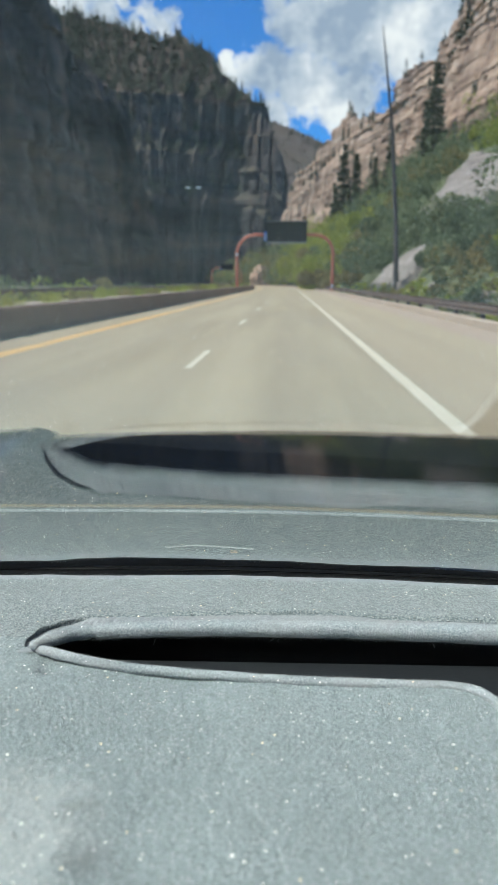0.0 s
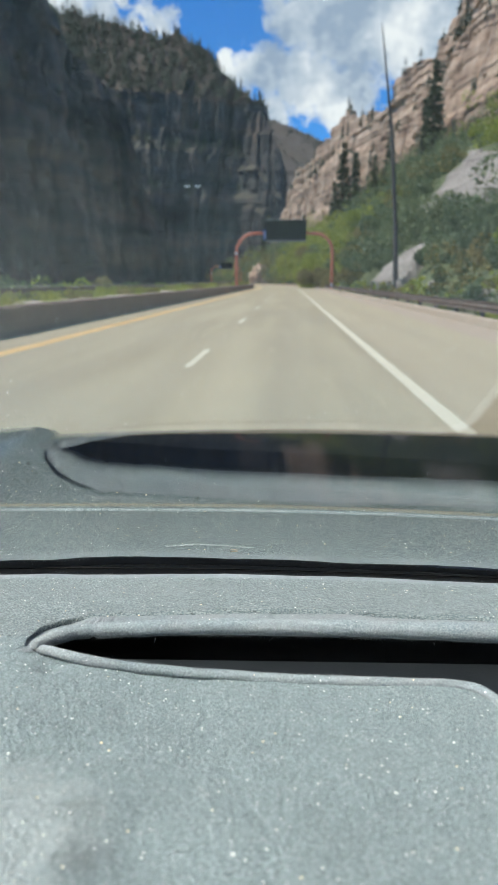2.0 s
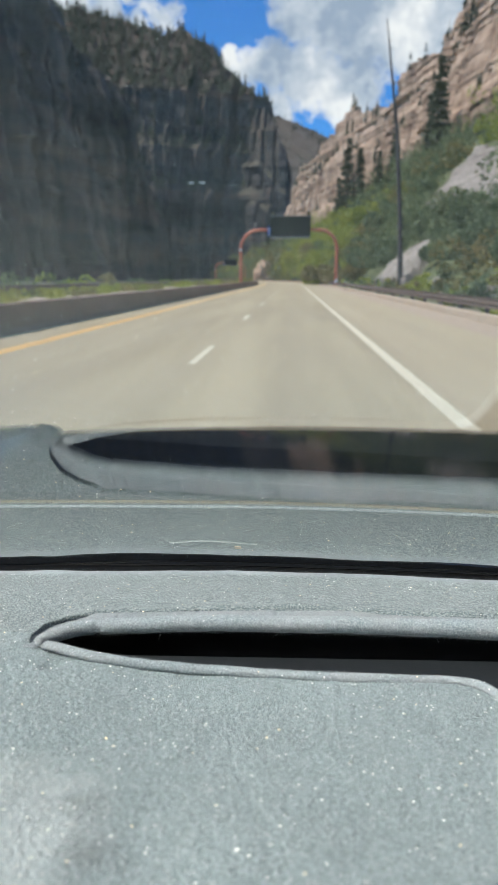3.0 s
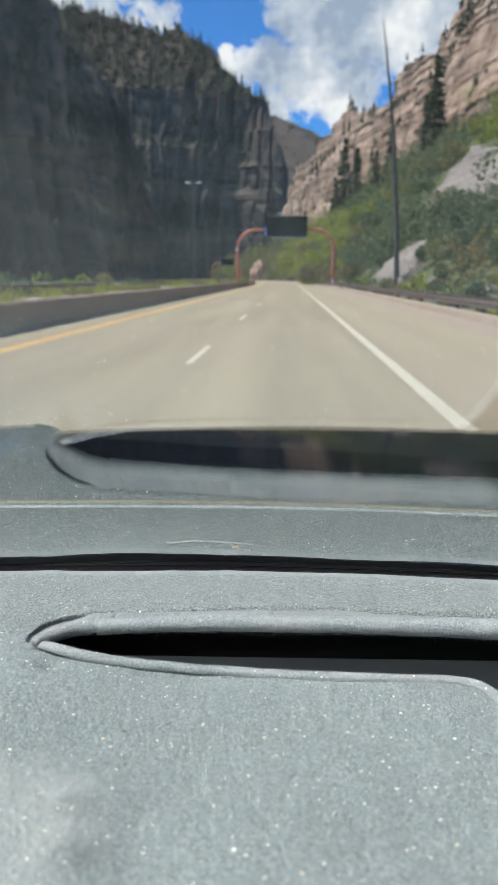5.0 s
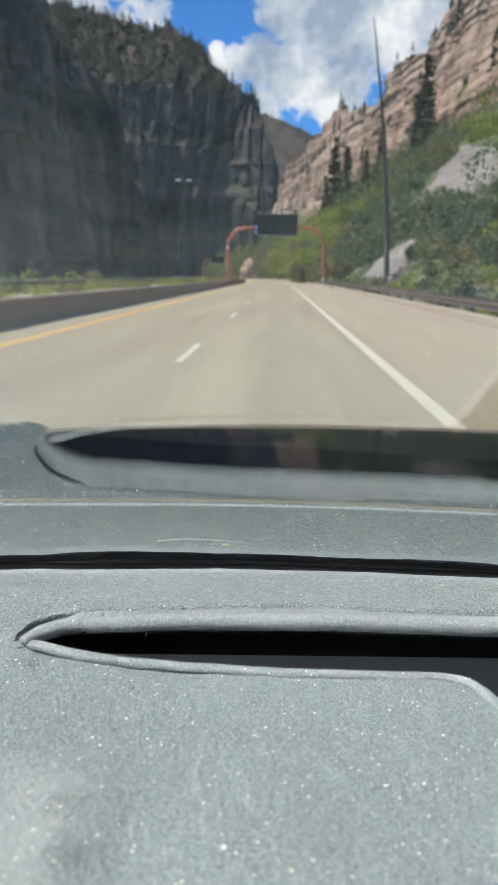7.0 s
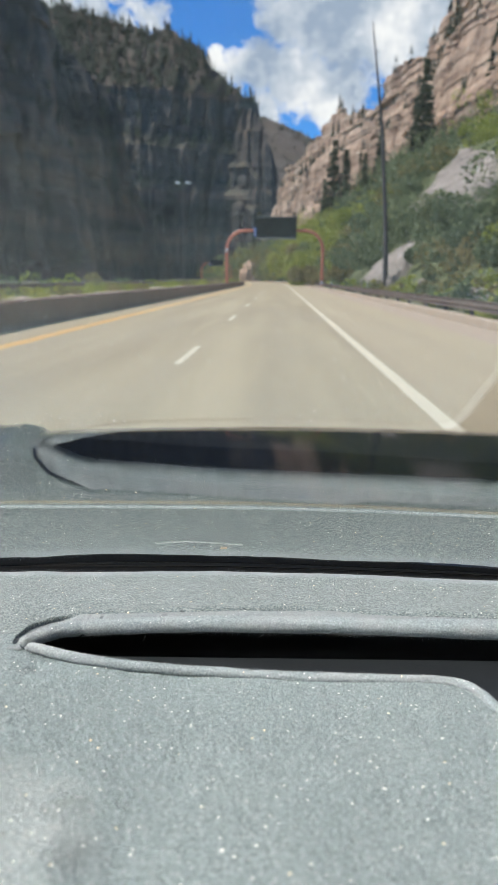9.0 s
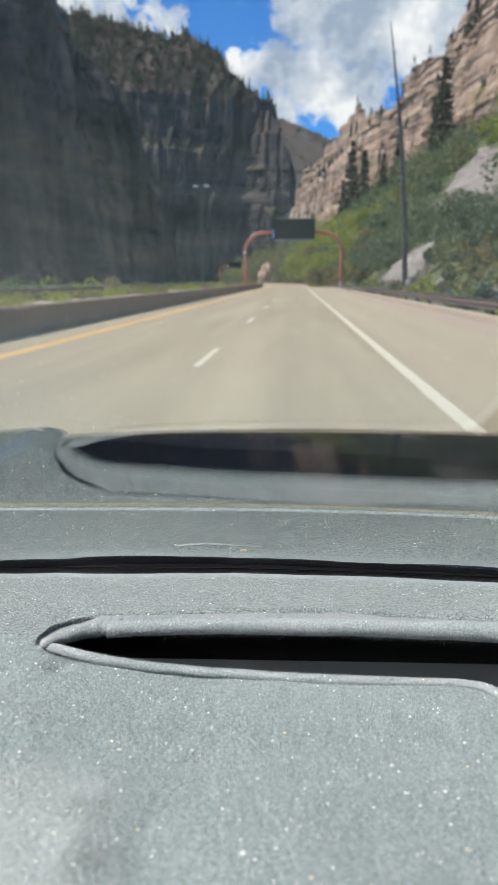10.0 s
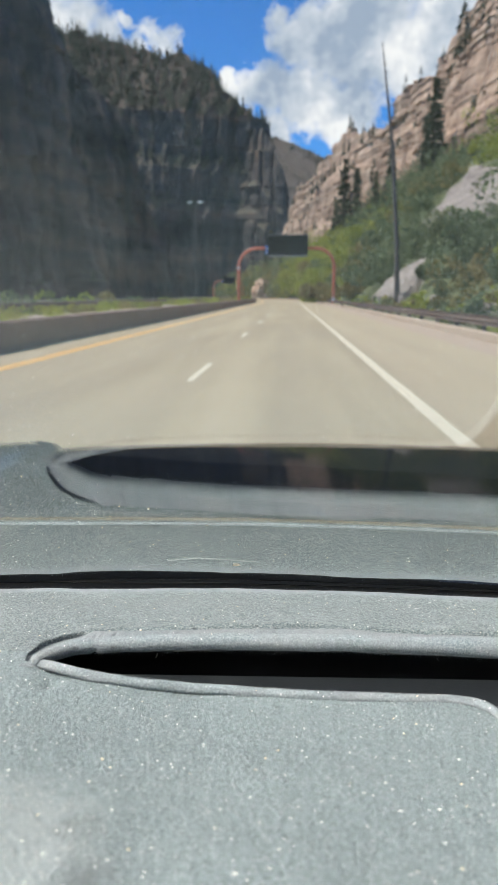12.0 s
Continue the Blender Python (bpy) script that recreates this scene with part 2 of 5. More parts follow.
SCRATCHED = plain("dull_scratch", (0.35, 0.38, 0.37), 0.6)
CHIPPED = plain("orange_chip", (0.46, 0.33, 0.21), 0.5)
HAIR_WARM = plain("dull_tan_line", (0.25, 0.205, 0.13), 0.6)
CARPAINT = plain("dark_car_paint", (0.017, 0.021, 0.025), 0.085, 0.0, 0.05, 20.0)
RUBBER = plain("rubber", (0.02, 0.02, 0.02), 0.8)
CARPAINT.node_tree.nodes["Principled BSDF"].inputs["IOR"].default_value = 1.35
METAL = plain("grey_metal", (0.45, 0.46, 0.47), 0.4, 0.9)
WHITE = plain("white_road_paint", (0.78, 0.69, 0.49), 0.6, 0, 0.22, 30.0, 0.2, 0.004)
YELLOW = plain("yellow_road_paint", (0.78, 0.46, 0.15), 0.6, 0, 0.22, 30.0, 0.2, 0.004)
WALL = plain("weathered_concrete", (0.205, 0.130, 0.082), 0.85, 0, 0.45, 5.0, 0.5, 0.02)
VERGE = plain("pale_gravel", (0.42, 0.35, 0.25), 0.95, 0, 0.5, 3.0, 0.5, 0.03)
KERB = plain("pinkish_concrete", (0.47, 0.365, 0.26), 0.85, 0, 0.35, 6.0, 0.5, 0.02)
RUST = plain("rusty_steel", (0.17, 0.115, 0.085), 0.7, 0.3, 0.4, 9.0, 0.3, 0.005)
SALMON = plain("salmon_steel_paint", (0.55, 0.155, 0.085), 0.45, 0, 0.25, 4.0, 0.1, 0.003)
SIGNBLACK = plain("matt_black_panel", (0.011, 0.013, 0.014), 0.55, 0, 0.3, 3.0)
SIGNBLACK.node_tree.nodes["Principled BSDF"].inputs["Specular IOR Level"].default_value = 0.1
SIGNGREY = plain("grey_sign_edge", (0.17, 0.18, 0.18), 0.5, 0.3, 0.3, 6.0)
BLUE = plain("blue_sign", (0.02, 0.10, 0.42), 0.4, 0, 0.1, 8.0)
PALE = plain("pale_paint", (0.72, 0.72, 0.70), 0.5)
AMBER = plain("amber_lens", (0.20, 0.14, 0.03), 0.3)
GROUND = plain("dry_ground", (0.16, 0.145, 0.09), 0.95, 0, 0.45, 0.8, 0.6, 0.1)
SOIL = plain("grassy_slope", (0.105, 0.120, 0.045), 0.95, 0, 0.55, 0.6, 0.6, 0.15)
# shaded side: dark tones and ledge contrast put into the rock's colour
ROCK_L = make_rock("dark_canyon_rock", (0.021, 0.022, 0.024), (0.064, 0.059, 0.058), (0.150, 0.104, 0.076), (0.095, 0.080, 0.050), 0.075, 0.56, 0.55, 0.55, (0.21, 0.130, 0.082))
ROCK_BURNT = make_rock("burnt_forest_floor", (0.050, 0.040, 0.034), (0.098, 0.066, 0.050), (0.150, 0.094, 0.068), (0.100, 0.080, 0.055), 0.05, 0.70, 0.4, 0.5, (0.19, 0.105, 0.070))
ROCK_R = make_rock("pink_sandstone", (0.20, 0.128, 0.090), (0.495, 0.338, 0.235), (0.67, 0.495, 0.36), (0.15, 0.15, 0.07), 0.34, 0.80, 0.35)
ROCK_FAR = make_rock("burnt_slope", (0.038, 0.034, 0.029), (0.080, 0.060, 0.045), (0.125, 0.082, 0.058), (0.085, 0.065, 0.048), 0.05, 0.55)
ROCK_SLAB = make_rock("pale_slab_rock", (0.16, 0.13, 0.11), (0.31, 0.265, 0.225), (0.44, 0.375, 0.32), (0.20, 0.18, 0.12), 0.5, 0.99, 0.2)
LEAF_GREEN = make_leaf("green_leaves", (0.058, 0.094, 0.044), (0.130, 0.172, 0.072), (0.235, 0.265, 0.105), 0.10)
LEAF_LIME = make_leaf("lime_leaves", (0.155, 0.205, 0.027), (0.300, 0.345, 0.044), (0.43, 0.42, 0.072), 0.12)
LEAF_GOLD = make_leaf("autumn_leaves", (0.12, 0.12, 0.035), (0.23, 0.19, 0.055), (0.34, 0.275, 0.09))
NEEDLE = make_leaf("dark_needles", (0.026, 0.042, 0.024), (0.052, 0.072, 0.036), (0.095, 0.105, 0.052), 0.9)
FARNEEDLE = make_leaf("distant_needles", (0.026, 0.037, 0.022), (0.048, 0.062, 0.034), (0.095, 0.080, 0.055), 0.03)
BARK = plain("grey_bark", (0.13, 0.105, 0.085), 0.9, 0, 0.5, 9.0, 0.7, 0.03)
DEADWOOD = plain("charred_wood", (0.075, 0.068, 0.062), 0.9, 0, 0.5, 5.0, 0.6, 0.03)


# ---- mesh helpers ----
def part(name, bm, mat, parent=None, label="", smooth=False):
    me = bpy.data.meshes.new(name)
    if isinstance(bm, tuple):
        me.from_pydata(bm[0], [], bm[1])
    else:
        bm.to_mesh(me)
        bm.free()
    me.materials.append(mat)
    if smooth:
        me.shade_smooth()
    me.update()
    ob = new(name, me)
    ob.parent = parent
    if label:
        tagged(ob, label)
    return ob


def thing(name, label, category, at=(0, 0, 0), group="", kind=""):
    ob = new(name)
    ob.location = at
    return tagged(ob, label, category, group, kind)


def solid(name, bm, mat, label, category, group="", kind="", smooth=False):
    return tagged(part(name, bm, mat, None, "", smooth), label, category, group, kind)


def box(x0, x1, y0, y1, z0, z1, bevel=0.0, bm=None):
    own = bm or bmesh.new()
    made = bmesh.ops.create_cube(own, size=1)["verts"]
    bmesh.ops.scale(own, vec=(x1 - x0, y1 - y0, z1 - z0), verts=made)
    bmesh.ops.translate(own, vec=((x0 + x1) / 2, (y0 + y1) / 2, (z0 + z1) / 2), verts=made)
    if bevel:
        edges = list({e for v in made for e in v.link_edges})
        bmesh.ops.bevel(own, geom=edges, offset=bevel, segments=2, affect="EDGES", profile=0.6)
    return own


def tube(points, radii, sides=10, bm=None):
    """A round bar along points."""
    own = bm or bmesh.new()
    rings = []
    pts = [Vector(p) for p in points]
    for i, p in enumerate(pts):
        d = (pts[min(i + 1, len(pts) - 1)] - pts[max(i - 1, 0)]).normalized()
        u = d.cross(Vector((0.31, 0.95, 0.02))).normalized()
        v = d.cross(u)
        r = radii[i] if isinstance(radii, (list, tuple)) else radii
        rings.append([own.verts.new(p + r * (math.cos(a) * u + math.sin(a) * v)) for a in (2 * math.pi * k / sides for k in range(sides))])
    for a, b in zip(rings, rings[1:]):
        for k in range(sides):
            own.faces.new((a[k], a[(k + 1) % sides], b[(k + 1) % sides], b[k]))
    own.faces.new(rings[0][::-1])
    own.faces.new(rings[-1])
    return own


def swept(profile, line, closed=True):
    """A profile of (across, up) carried along a line of (x, y, z): the across runs to the right of the line."""
    verts, faces = [], []
    n = len(profile)
    for i, p in enumerate(line):
        a, b = Vector(line[max(i - 1, 0)]), Vector(line[min(i + 1, len(line) - 1)])
        d = (b - a).normalized()
        right = Vector((d.y, -d.x, 0)).normalized()
        for q, up in profile:
            verts.append(tuple(Vector(p) + right * q + Vector((0, 0, up))))
    for i in range(len(line) - 1):
        for k in range(n if closed else n - 1):
            a, b = i * n + k, i * n + (k + 1) % n
            faces.append((a, b, b + n, a + n))
    if closed:
        faces.append(tuple(range(n))[::-1])
        faces.append(tuple(range((len(line) - 1) * n, len(line) * n)))
    return verts, faces


def hashed(ix, iy, iz, seed):
    h = (ix * 374761393 + iy * 668265263 + iz * 2147483647 + seed * 1274126177) & 0xFFFFFFFF
    h = ((h ^ (h >> 13)) * 1274126177) & 0xFFFFFFFF
    h = ((h ^ (h >> 16)) * 2246822519) & 0xFFFFFFFF
    return ((h ^ (h >> 15)) & 0xFFFFFF) / float(0xFFFFFF)


def value_noise(x, y, z, seed=0):
    x, y, z = (np.asarray(a, dtype=float) for a in np.broadcast_arrays(x, y, z))
    ix, iy, iz = (np.floor(a).astype(np.int64) for a in (x, y, z))
    fx, fy, fz = x - ix, y - iy, z - iz
    fx, fy, fz = (a * a * (3 - 2 * a) for a in (fx, fy, fz))
    total = 0
    for dx in (0, 1):
        for dy in (0, 1):
            for dz in (0, 1):
                w = (fx if dx else 1 - fx) * (fy if dy else 1 - fy) * (fz if dz else 1 - fz)
                total = total + w * hashed(ix + dx, iy + dy, iz + dz, seed)
    return total


def fractal(x, y, z, octaves=5, seed=0, gain=0.5):
    s, amp, out = 1.0, 1.0, 0
    for k in range(octaves):
        out = out + amp * (value_noise(x * s, y * s, z * s, seed + k) - 0.5)
        s, amp = s * 2.03, amp * gain
    return out


def grid_mesh(xs, ys, zs, keep=None):
    """A sheet of quads; keep: which of them, where not all."""
    r, c = xs.shape
    verts = np.stack([xs, ys, zs], -1).reshape(-1, 3)
    n = np.arange(r * c).reshape(r, c)
    quads = np.stack([n[:-1, :-1], n[:-1, 1:], n[1:, 1:], n[1:, :-1]], -1)
    quads = quads.reshape(-1, 4) if keep is None else quads[keep]
    if keep is not None:
        used, back = np.unique(quads, return_inverse=True)
        verts, quads = verts[used], back.reshape(-1, 4)
    return verts.tolist(), [tuple(q) for q in quads.tolist()]


def resample(points, step):
    """Points on a polyline at even steps, every column carried along."""
    p = np.array(points, float)
    d = np.concatenate([[0], np.cumsum(np.hypot(np.diff(p[:, 0]), np.diff(p[:, 1])))])
    n = max(2, int(d[-1] / step))
    s = np.linspace(0, d[-1], n)
    return s, np.stack([np.interp(s, d, p[:, k]) for k in range(p.shape[1])], 1)


# ---- road ----
def bend(y):
    """How far the road has swung to the left at that distance."""
    return -max(0.0, y - 120.0) ** 2 / 1600.0


def road_line(x, y0, y1, z=0.0, step=6.0):
    n = max(2, int((y1 - y0) / step))
    return [(x + bend(y0 + (y1 - y0) * i / n), y0 + (y1 - y0) * i / n, z) for i in range(n + 1)]


def build_ground():
    bm = bmesh.new()
    c = [bm.verts.new(v) for v in ((-3500, -1500, -0.06), (3500, -1500, -0.06), (3500, 4500, -0.06), (-3500, 4500, -0.06))]
    bm.faces.new(c)
    solid("ground", bm, GROUND, "dry stony canyon floor with thin grass", "ground", kind="structure")
    solid("road", swept([(-7.5, 0.0), (-7.5, -0.2), (6.3, -0.2), (6.3, 0.0)], road_line(0, -40, 430)), ROAD,
          "sunlit tan concrete highway with worn wheel tracks", "road", kind="structure")
    solid("edge_line", swept([(-0.095, 0.004), (-0.095, -0.01), (0.095, -0.01), (0.095, 0.004)], road_line(1.77, -30, 420)), WHITE,
          "solid white painted edge line on the concrete", "road marking", kind="structure")
    solid("edge_line", swept([(-0.19, 0.004), (-0.19, -0.01), (0.19, -0.01), (0.19, 0.004)], road_line(-5.87, -30, 420)), YELLOW,
          "solid yellow painted edge line beside the barrier", "road marking", kind="structure")
    solid("gutter", swept([(-0.65, 0.004), (-0.65, -0.1), (0.63, -0.1), (0.63, 0.004)], road_line(5.66, -30, 420)), KERB,
          "pinkish concrete gutter strip along the kerb", "gutter", kind="structure")
    solid("verge", swept([(-1.45, 0.70), (-1.45, -0.1), (1.40, -0.1), (1.40, 0.70)], road_line(-9.52, -25, 425)), VERGE,
          "raised pale gravel verge behind the barrier", "verge", kind="structure")
    for k in range(24):
        y = 11.2 + 12.2 * k
        solid("lane_dash", swept([(-0.06, 0.004), (-0.06, -0.01), (0.06, -0.01), (0.06, 0.004)], road_line(-1.75, y, y + 3.0, 0, 1.0)), WHITE,
              "short white painted lane dash on the concrete", "road marking", "dashes of the lane line", "structure")
    # barrier on the river side, with a rail behind it
    wall = [(0.0, 0.0), (-0.12, 0.16), (-0.20, 0.74), (-0.24, 0.78), (-0.66, 0.78), (-0.70, 0.74), (-0.78, 0.0)]
    b = thing("concrete_barrier", "weathered brown concrete barrier along the yellow line", "barrier", kind="structure")
    for k in range(40):
        y = -20 + 11.0 * k
        part("barrier_section", swept(wall, road_line(-7.3, y, y + 10.97, 0, 3.7)), WALL, b)
    r = thing("guard_rail", "rusty steel rail on posts behind the barrier", "guard rail", kind="structure")
    part("rail", swept([(0, 0.96), (0.03, 1.02), (0.0, 1.07), (0.03, 1.12), (0, 1.18), (-0.04, 1.18), (-0.04, 0.96)], road_line(-10.6, -10, 330)), RUST, r)
    for k in range(75):
        y = -9 + 4.4 * k
        x = -10.66 + bend(y)
        part("post", box(x - 0.09, x, y - 0.06, y + 0.06, 0.66, 1.14, 0.006), RUST, r)
    # hill side: low kerb and beam rail
    k2 = thing("kerb", "low pinkish concrete kerb under the beam rail", "kerb", kind="structure")
    for k in range(50):
        y = 2 + 7.0 * k
        part("kerb_stone", swept([(0, 0.0), (0.03, 0.24), (0.07, 0.27), (0.30, 0.27), (0.34, 0.0)], road_line(6.32, y, y + 6.97, 0, 3.5)), KERB, k2)
    r2 = thing("beam_guard_rail", "weathered brown steel beam rail on wooden posts by the slope", "guard rail", kind="structure")
    part("beam", swept([(0.0, 0.42), (0.06, 0.47), (0.06, 0.52), (0.0, 0.57), (0.0, 0.61), (0.06, 0.66), (0.06, 0.71), (0.0, 0.76), (0.03, 0.77), (0.09, 0.71), (0.09, 0.47), (0.03, 0.41)],
         road_line(6.72, 4, 300)), RUST, r2)
    for k in range(76):
        y = 5 + 3.8 * k
        x = 6.82 + bend(y)
        part("post", box(x, x + 0.15, y - 0.08, y + 0.08, -0.06, 0.80, 0.01), DEADWOOD if k % 7 else KERB, r2)


# ---- cliffs and slopes ----
def profile_line(steps, t):
    a = np.array(steps)
    return np.interp(t, a[:, 0], a[:, 1])


def build_cliff(name, plan, step, rows, setback, rough, seed, mat, label, flip=1, strata=0.0, block=7.0, above=None, bedding=3.1, levels=None, lumpy=0.8):
    """plan: x, y, base, top. The rim runs along the plan's line and the face leans out from it; setback: share of height, metres back."""
    s, p = resample(plan, step)
    d = np.gradient(p[:, :2], axis=0)
    d /= np.linalg.norm(d, axis=1)[:, None]
    nx, ny = -d[:, 1] * flip, d[:, 0] * flip
    t = np.linspace(0, 1, rows)[:, None]
    z = p[None, :, 2] + t * (p[None, :, 3] - p[None, :, 2])
    z = z + fractal(s[None, :] * 0.03, t * 0.0, seed + 0.5, 4, seed + 30) * t ** 3 * 0.10 * (p[None, :, 3] - p[None, :, 2])
    # ledges wander up and down along the face
    lift = 0.06 * fractal(s[None, :] * 0.012, 0.0 * t, 3.3, 4, seed + 9)
    if levels:  # ledges at heights of their own
        back = profile_line(levels, z + 90.0 * lift * np.sin(np.pi * t)) - profile_line(levels, p[None, :, 3])
    else:
        high = (p[None, :, 3] - p[None, :, 2]) / 100.0
        back = (profile_line(setback, np.clip(t + lift * np.sin(np.pi * t), 0, 1)) - setback[-1][1]) * high
    crack = np.abs(fractal(s[None, :] * 0.06, z * 0.005, 7.7, 4, seed)) * 2.4
    butt = fractal(s[None, :] * 0.016, z * 0.004, 1.7, 4, seed + 3)
    fine = fractal(s[None, :] * 0.16, z * 0.10, 4.1, 4, seed + 5)
    bed = np.round(fractal(z * 0.11, s[None, :] * 0.004, 2.2, 3, seed + 8) * 5) / 5.0
    u = s[None, :] / block + 0.5 * fractal(z * 0.03, s[None, :] * 0.01, 5.5, 3, seed + 12)
    layer = np.floor(z / (block * 1.6) + 0.6 * fractal(s[None, :] * 0.01, z * 0.0, 6.1, 3, seed + 14)).astype(np.int64)
    iu = np.floor(u).astype(np.int64)
    edge = np.minimum(u - iu, 1 - (u - iu))
    own = hashed(iu, layer // 2, iu * 0, seed + 15)
    joint = np.exp(-(edge / 0.10) ** 2) * (hashed(np.round(u).astype(np.int64), iu * 0, iu * 0, seed + 16) > 0.45)
    push = rough * (1.1 * (own - 0.5) + 1.2 * joint + 0.35 * (hashed(iu * 0, layer, iu * 0, seed + 17) - 0.5))
    push = push + rough * (1.5 * crack - 1.0 + 2.4 * butt + lumpy * fine + strata * bed)
    if above:  # the wooded slope is smoother than the face
        push = push * np.clip(1.0 - (z - above[0]) / 25.0, 0.35, 1.0)
    x = p[None, :, 0] + nx[None, :] * (back + push)
    y = p[None, :, 1] + ny[None, :] * (back + push)
    # thin beds stand out from the face by turns
    course = z / bedding + 0.8 * fractal(s[None, :] * 0.008, z * 0.01, 8.8, 3, seed + 19)
    own_bed = hashed(np.floor(course).astype(np.int64), np.floor(s[None, :] / 90.0).astype(np.int64) * 0, 0 * iu, seed + 20)
    jut = rough * strata * 0.7 * (own_bed - 0.5) * np.clip(fractal(s[None, :] * 0.02, z * 0.02, 3.9, 3, seed + 21) * 2 + 0.7, 0.1, 1)
    x, y = x + nx[None, :] * jut, y + ny[None, :] * jut
    if above:  # height of the rim, name, material and label of the slope over it
        high = z[:-1, :-1] + 5.0 * fractal(s[None, :-1] * 0.05, z[:-1, :-1] * 0.05, 2.9, 3, seed + 25) > above[0]
        solid(above[1], grid_mesh(x, y, z, high), above[2], above[3], "hillside", kind="structure")
        solid(name, grid_mesh(x, y, z, ~high), mat, label, "cliff", kind="structure")
    else:
        solid(name, grid_mesh(x, y, z), mat, label, "cliff", kind="structure")
    return x, y, z


def at(az, d):
    """Plan position at a bearing from the road's direction, in degrees to the right, and a distance."""
    return d * math.sin(radians(az)), d * math.cos(radians(az))


def rise(d, el):
    return EYE + d * math.tan(radians(el))


def build_land():
    # a near bluff on the river side, and the wall of the bend behind it
    bluff = [(*at(a, d), -8.0, rise(d, e)) for a, d, e in (
        (-58, 230, 34), (-40, 250, 28), (-28, 290, 24.0), (-23, 320, 22.4), (-19.8, 345, 21.2), (-18.9, 360, 19.4), (-17.2, 372, 17.2), (-15.4, 384, 14.6), (-13.9, 394, 12.0),
        (-12.8, 402, 9.2), (-12.2, 420, 6.0), (-12.4, 450, 3.0))]
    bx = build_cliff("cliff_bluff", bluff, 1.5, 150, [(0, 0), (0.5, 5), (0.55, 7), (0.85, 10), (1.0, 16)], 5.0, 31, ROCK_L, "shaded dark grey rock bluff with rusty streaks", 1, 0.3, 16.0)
    steps = [(-8, 0), (78, 8), (90, 17), (118, 21), (131, 34), (170, 40), (290, 160)]
    left = []
    for a, foot, e in ((-26, 560, 20.0), (-21, 590, 19.6), (-17.2, 612, 19.0), (-13, 624, 18.2), (-11, 626, 18.0), (-9.1, 628, 17.7), (-7.3, 632, 17.1), (-5.6, 640, 16.0), (-4.2, 645, 15.1), (-3.0, 650, 14.0),
                       (-2.6, 664, 13.5), (-2.5, 780, 11.0), (-2.6, 950, 8.0)):
        d = foot
        for _ in range(12):
            d = foot + float(profile_line(steps, rise(d, e)))
        left.append((*at(a, d), -8.0, rise(d, e)))
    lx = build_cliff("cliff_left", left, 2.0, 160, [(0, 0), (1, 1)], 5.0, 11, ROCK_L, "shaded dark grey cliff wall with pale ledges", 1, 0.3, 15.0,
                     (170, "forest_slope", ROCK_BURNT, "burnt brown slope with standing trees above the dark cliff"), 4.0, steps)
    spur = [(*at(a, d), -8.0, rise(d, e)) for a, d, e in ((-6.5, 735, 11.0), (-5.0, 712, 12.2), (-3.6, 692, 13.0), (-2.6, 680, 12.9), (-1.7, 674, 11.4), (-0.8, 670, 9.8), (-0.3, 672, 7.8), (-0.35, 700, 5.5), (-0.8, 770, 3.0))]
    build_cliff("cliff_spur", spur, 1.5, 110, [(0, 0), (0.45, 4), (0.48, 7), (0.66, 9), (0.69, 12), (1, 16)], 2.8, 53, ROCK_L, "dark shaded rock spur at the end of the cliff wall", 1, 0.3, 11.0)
    far = [(*at(a, d), -8.0, rise(d, e)) for a, d, e in ((-16, 1250, 12), (-8, 1250, 13.6), (-5.5, 1300, 13.4), (-3, 1350, 12.9), (-0.5, 1400, 12.1), (1.6, 1450, 11.2), (3.5, 1500, 9.6), (7, 1600, 8.0), (14, 1650, 7))]
    fx = build_cliff("ridge_far", far, 12.0, 40, [(0, 0), (1, 190)], 9.0, 23, ROCK_FAR, "distant brown burnt mountain slope", 1, 0.0, 160.0)
    right = [(*at(a, d), -3.0, rise(d + 12, e)) for a, d, e in (
        (-1.6, 640, 1.2), (-0.9, 610, 4.0), (0.0, 590, 6.6), (0.6, 560, 8.6), (2.2, 520, 9.9), (2.9, 490, 10.6), (4.2, 455, 12.4), (4.7, 445, 12.8), (5.5, 425, 12.0), (6.8, 400, 12.4), (8.4, 372, 12.6),
        (9.0, 360, 14.2), (10.0, 345, 15.4), (11.6, 318, 15.6), (12.3, 305, 17.2), (13.4, 290, 18.6), (17, 240, 23.5), (24, 190, 30), (38, 150, 36), (60, 140, 40))]
    rx = build_cliff("cliff_right", right, 1.0, 240, [(0, 0), (0.45, 3), (0.5, 6), (0.75, 9), (0.8, 13), (1, 17)], 2.3, 47, ROCK_R, "sunlit pink sandstone cliff with vertical cracks", 1, 0.8, 9.0, None, 1.9, None, 0.3)
    # the slope between the rail and the right cliff
    foot = [(9.0, -20), (9.0, 20), (9.0, 60), (9.0, 110), (8.0, 160), (3.0, 230), (-8.0, 320), (-26, 420), (-60, 560)]
    tops = [(*at(a, d), rise(d, e)) for a, d, e in ((75, 90, 18), (40, 130, 15), (20, 190, 12.5), (14.5, 250, 11.2), (10.5, 320, 9.0), (6.5, 400, 6.3), (3.3, 480, 4.2), (0.8, 560, 2.6), (-1.4, 640, 1.4))]
    n = 150
    u = np.linspace(0, 1, n)
    k = np.linspace(0, 1, len(foot))
    fxy = np.stack([np.interp(u, k, [p[i] for p in foot]) for i in (0, 1)], 1)
    txy = np.stack([np.interp(u, k, [p[i] for p in tops]) for i in (0, 1, 2)], 1)
    v = np.linspace(0, 1, 60)[:, None]
    x = fxy[None, :, 0] * (1 - v) + txy[None, :, 0] * v
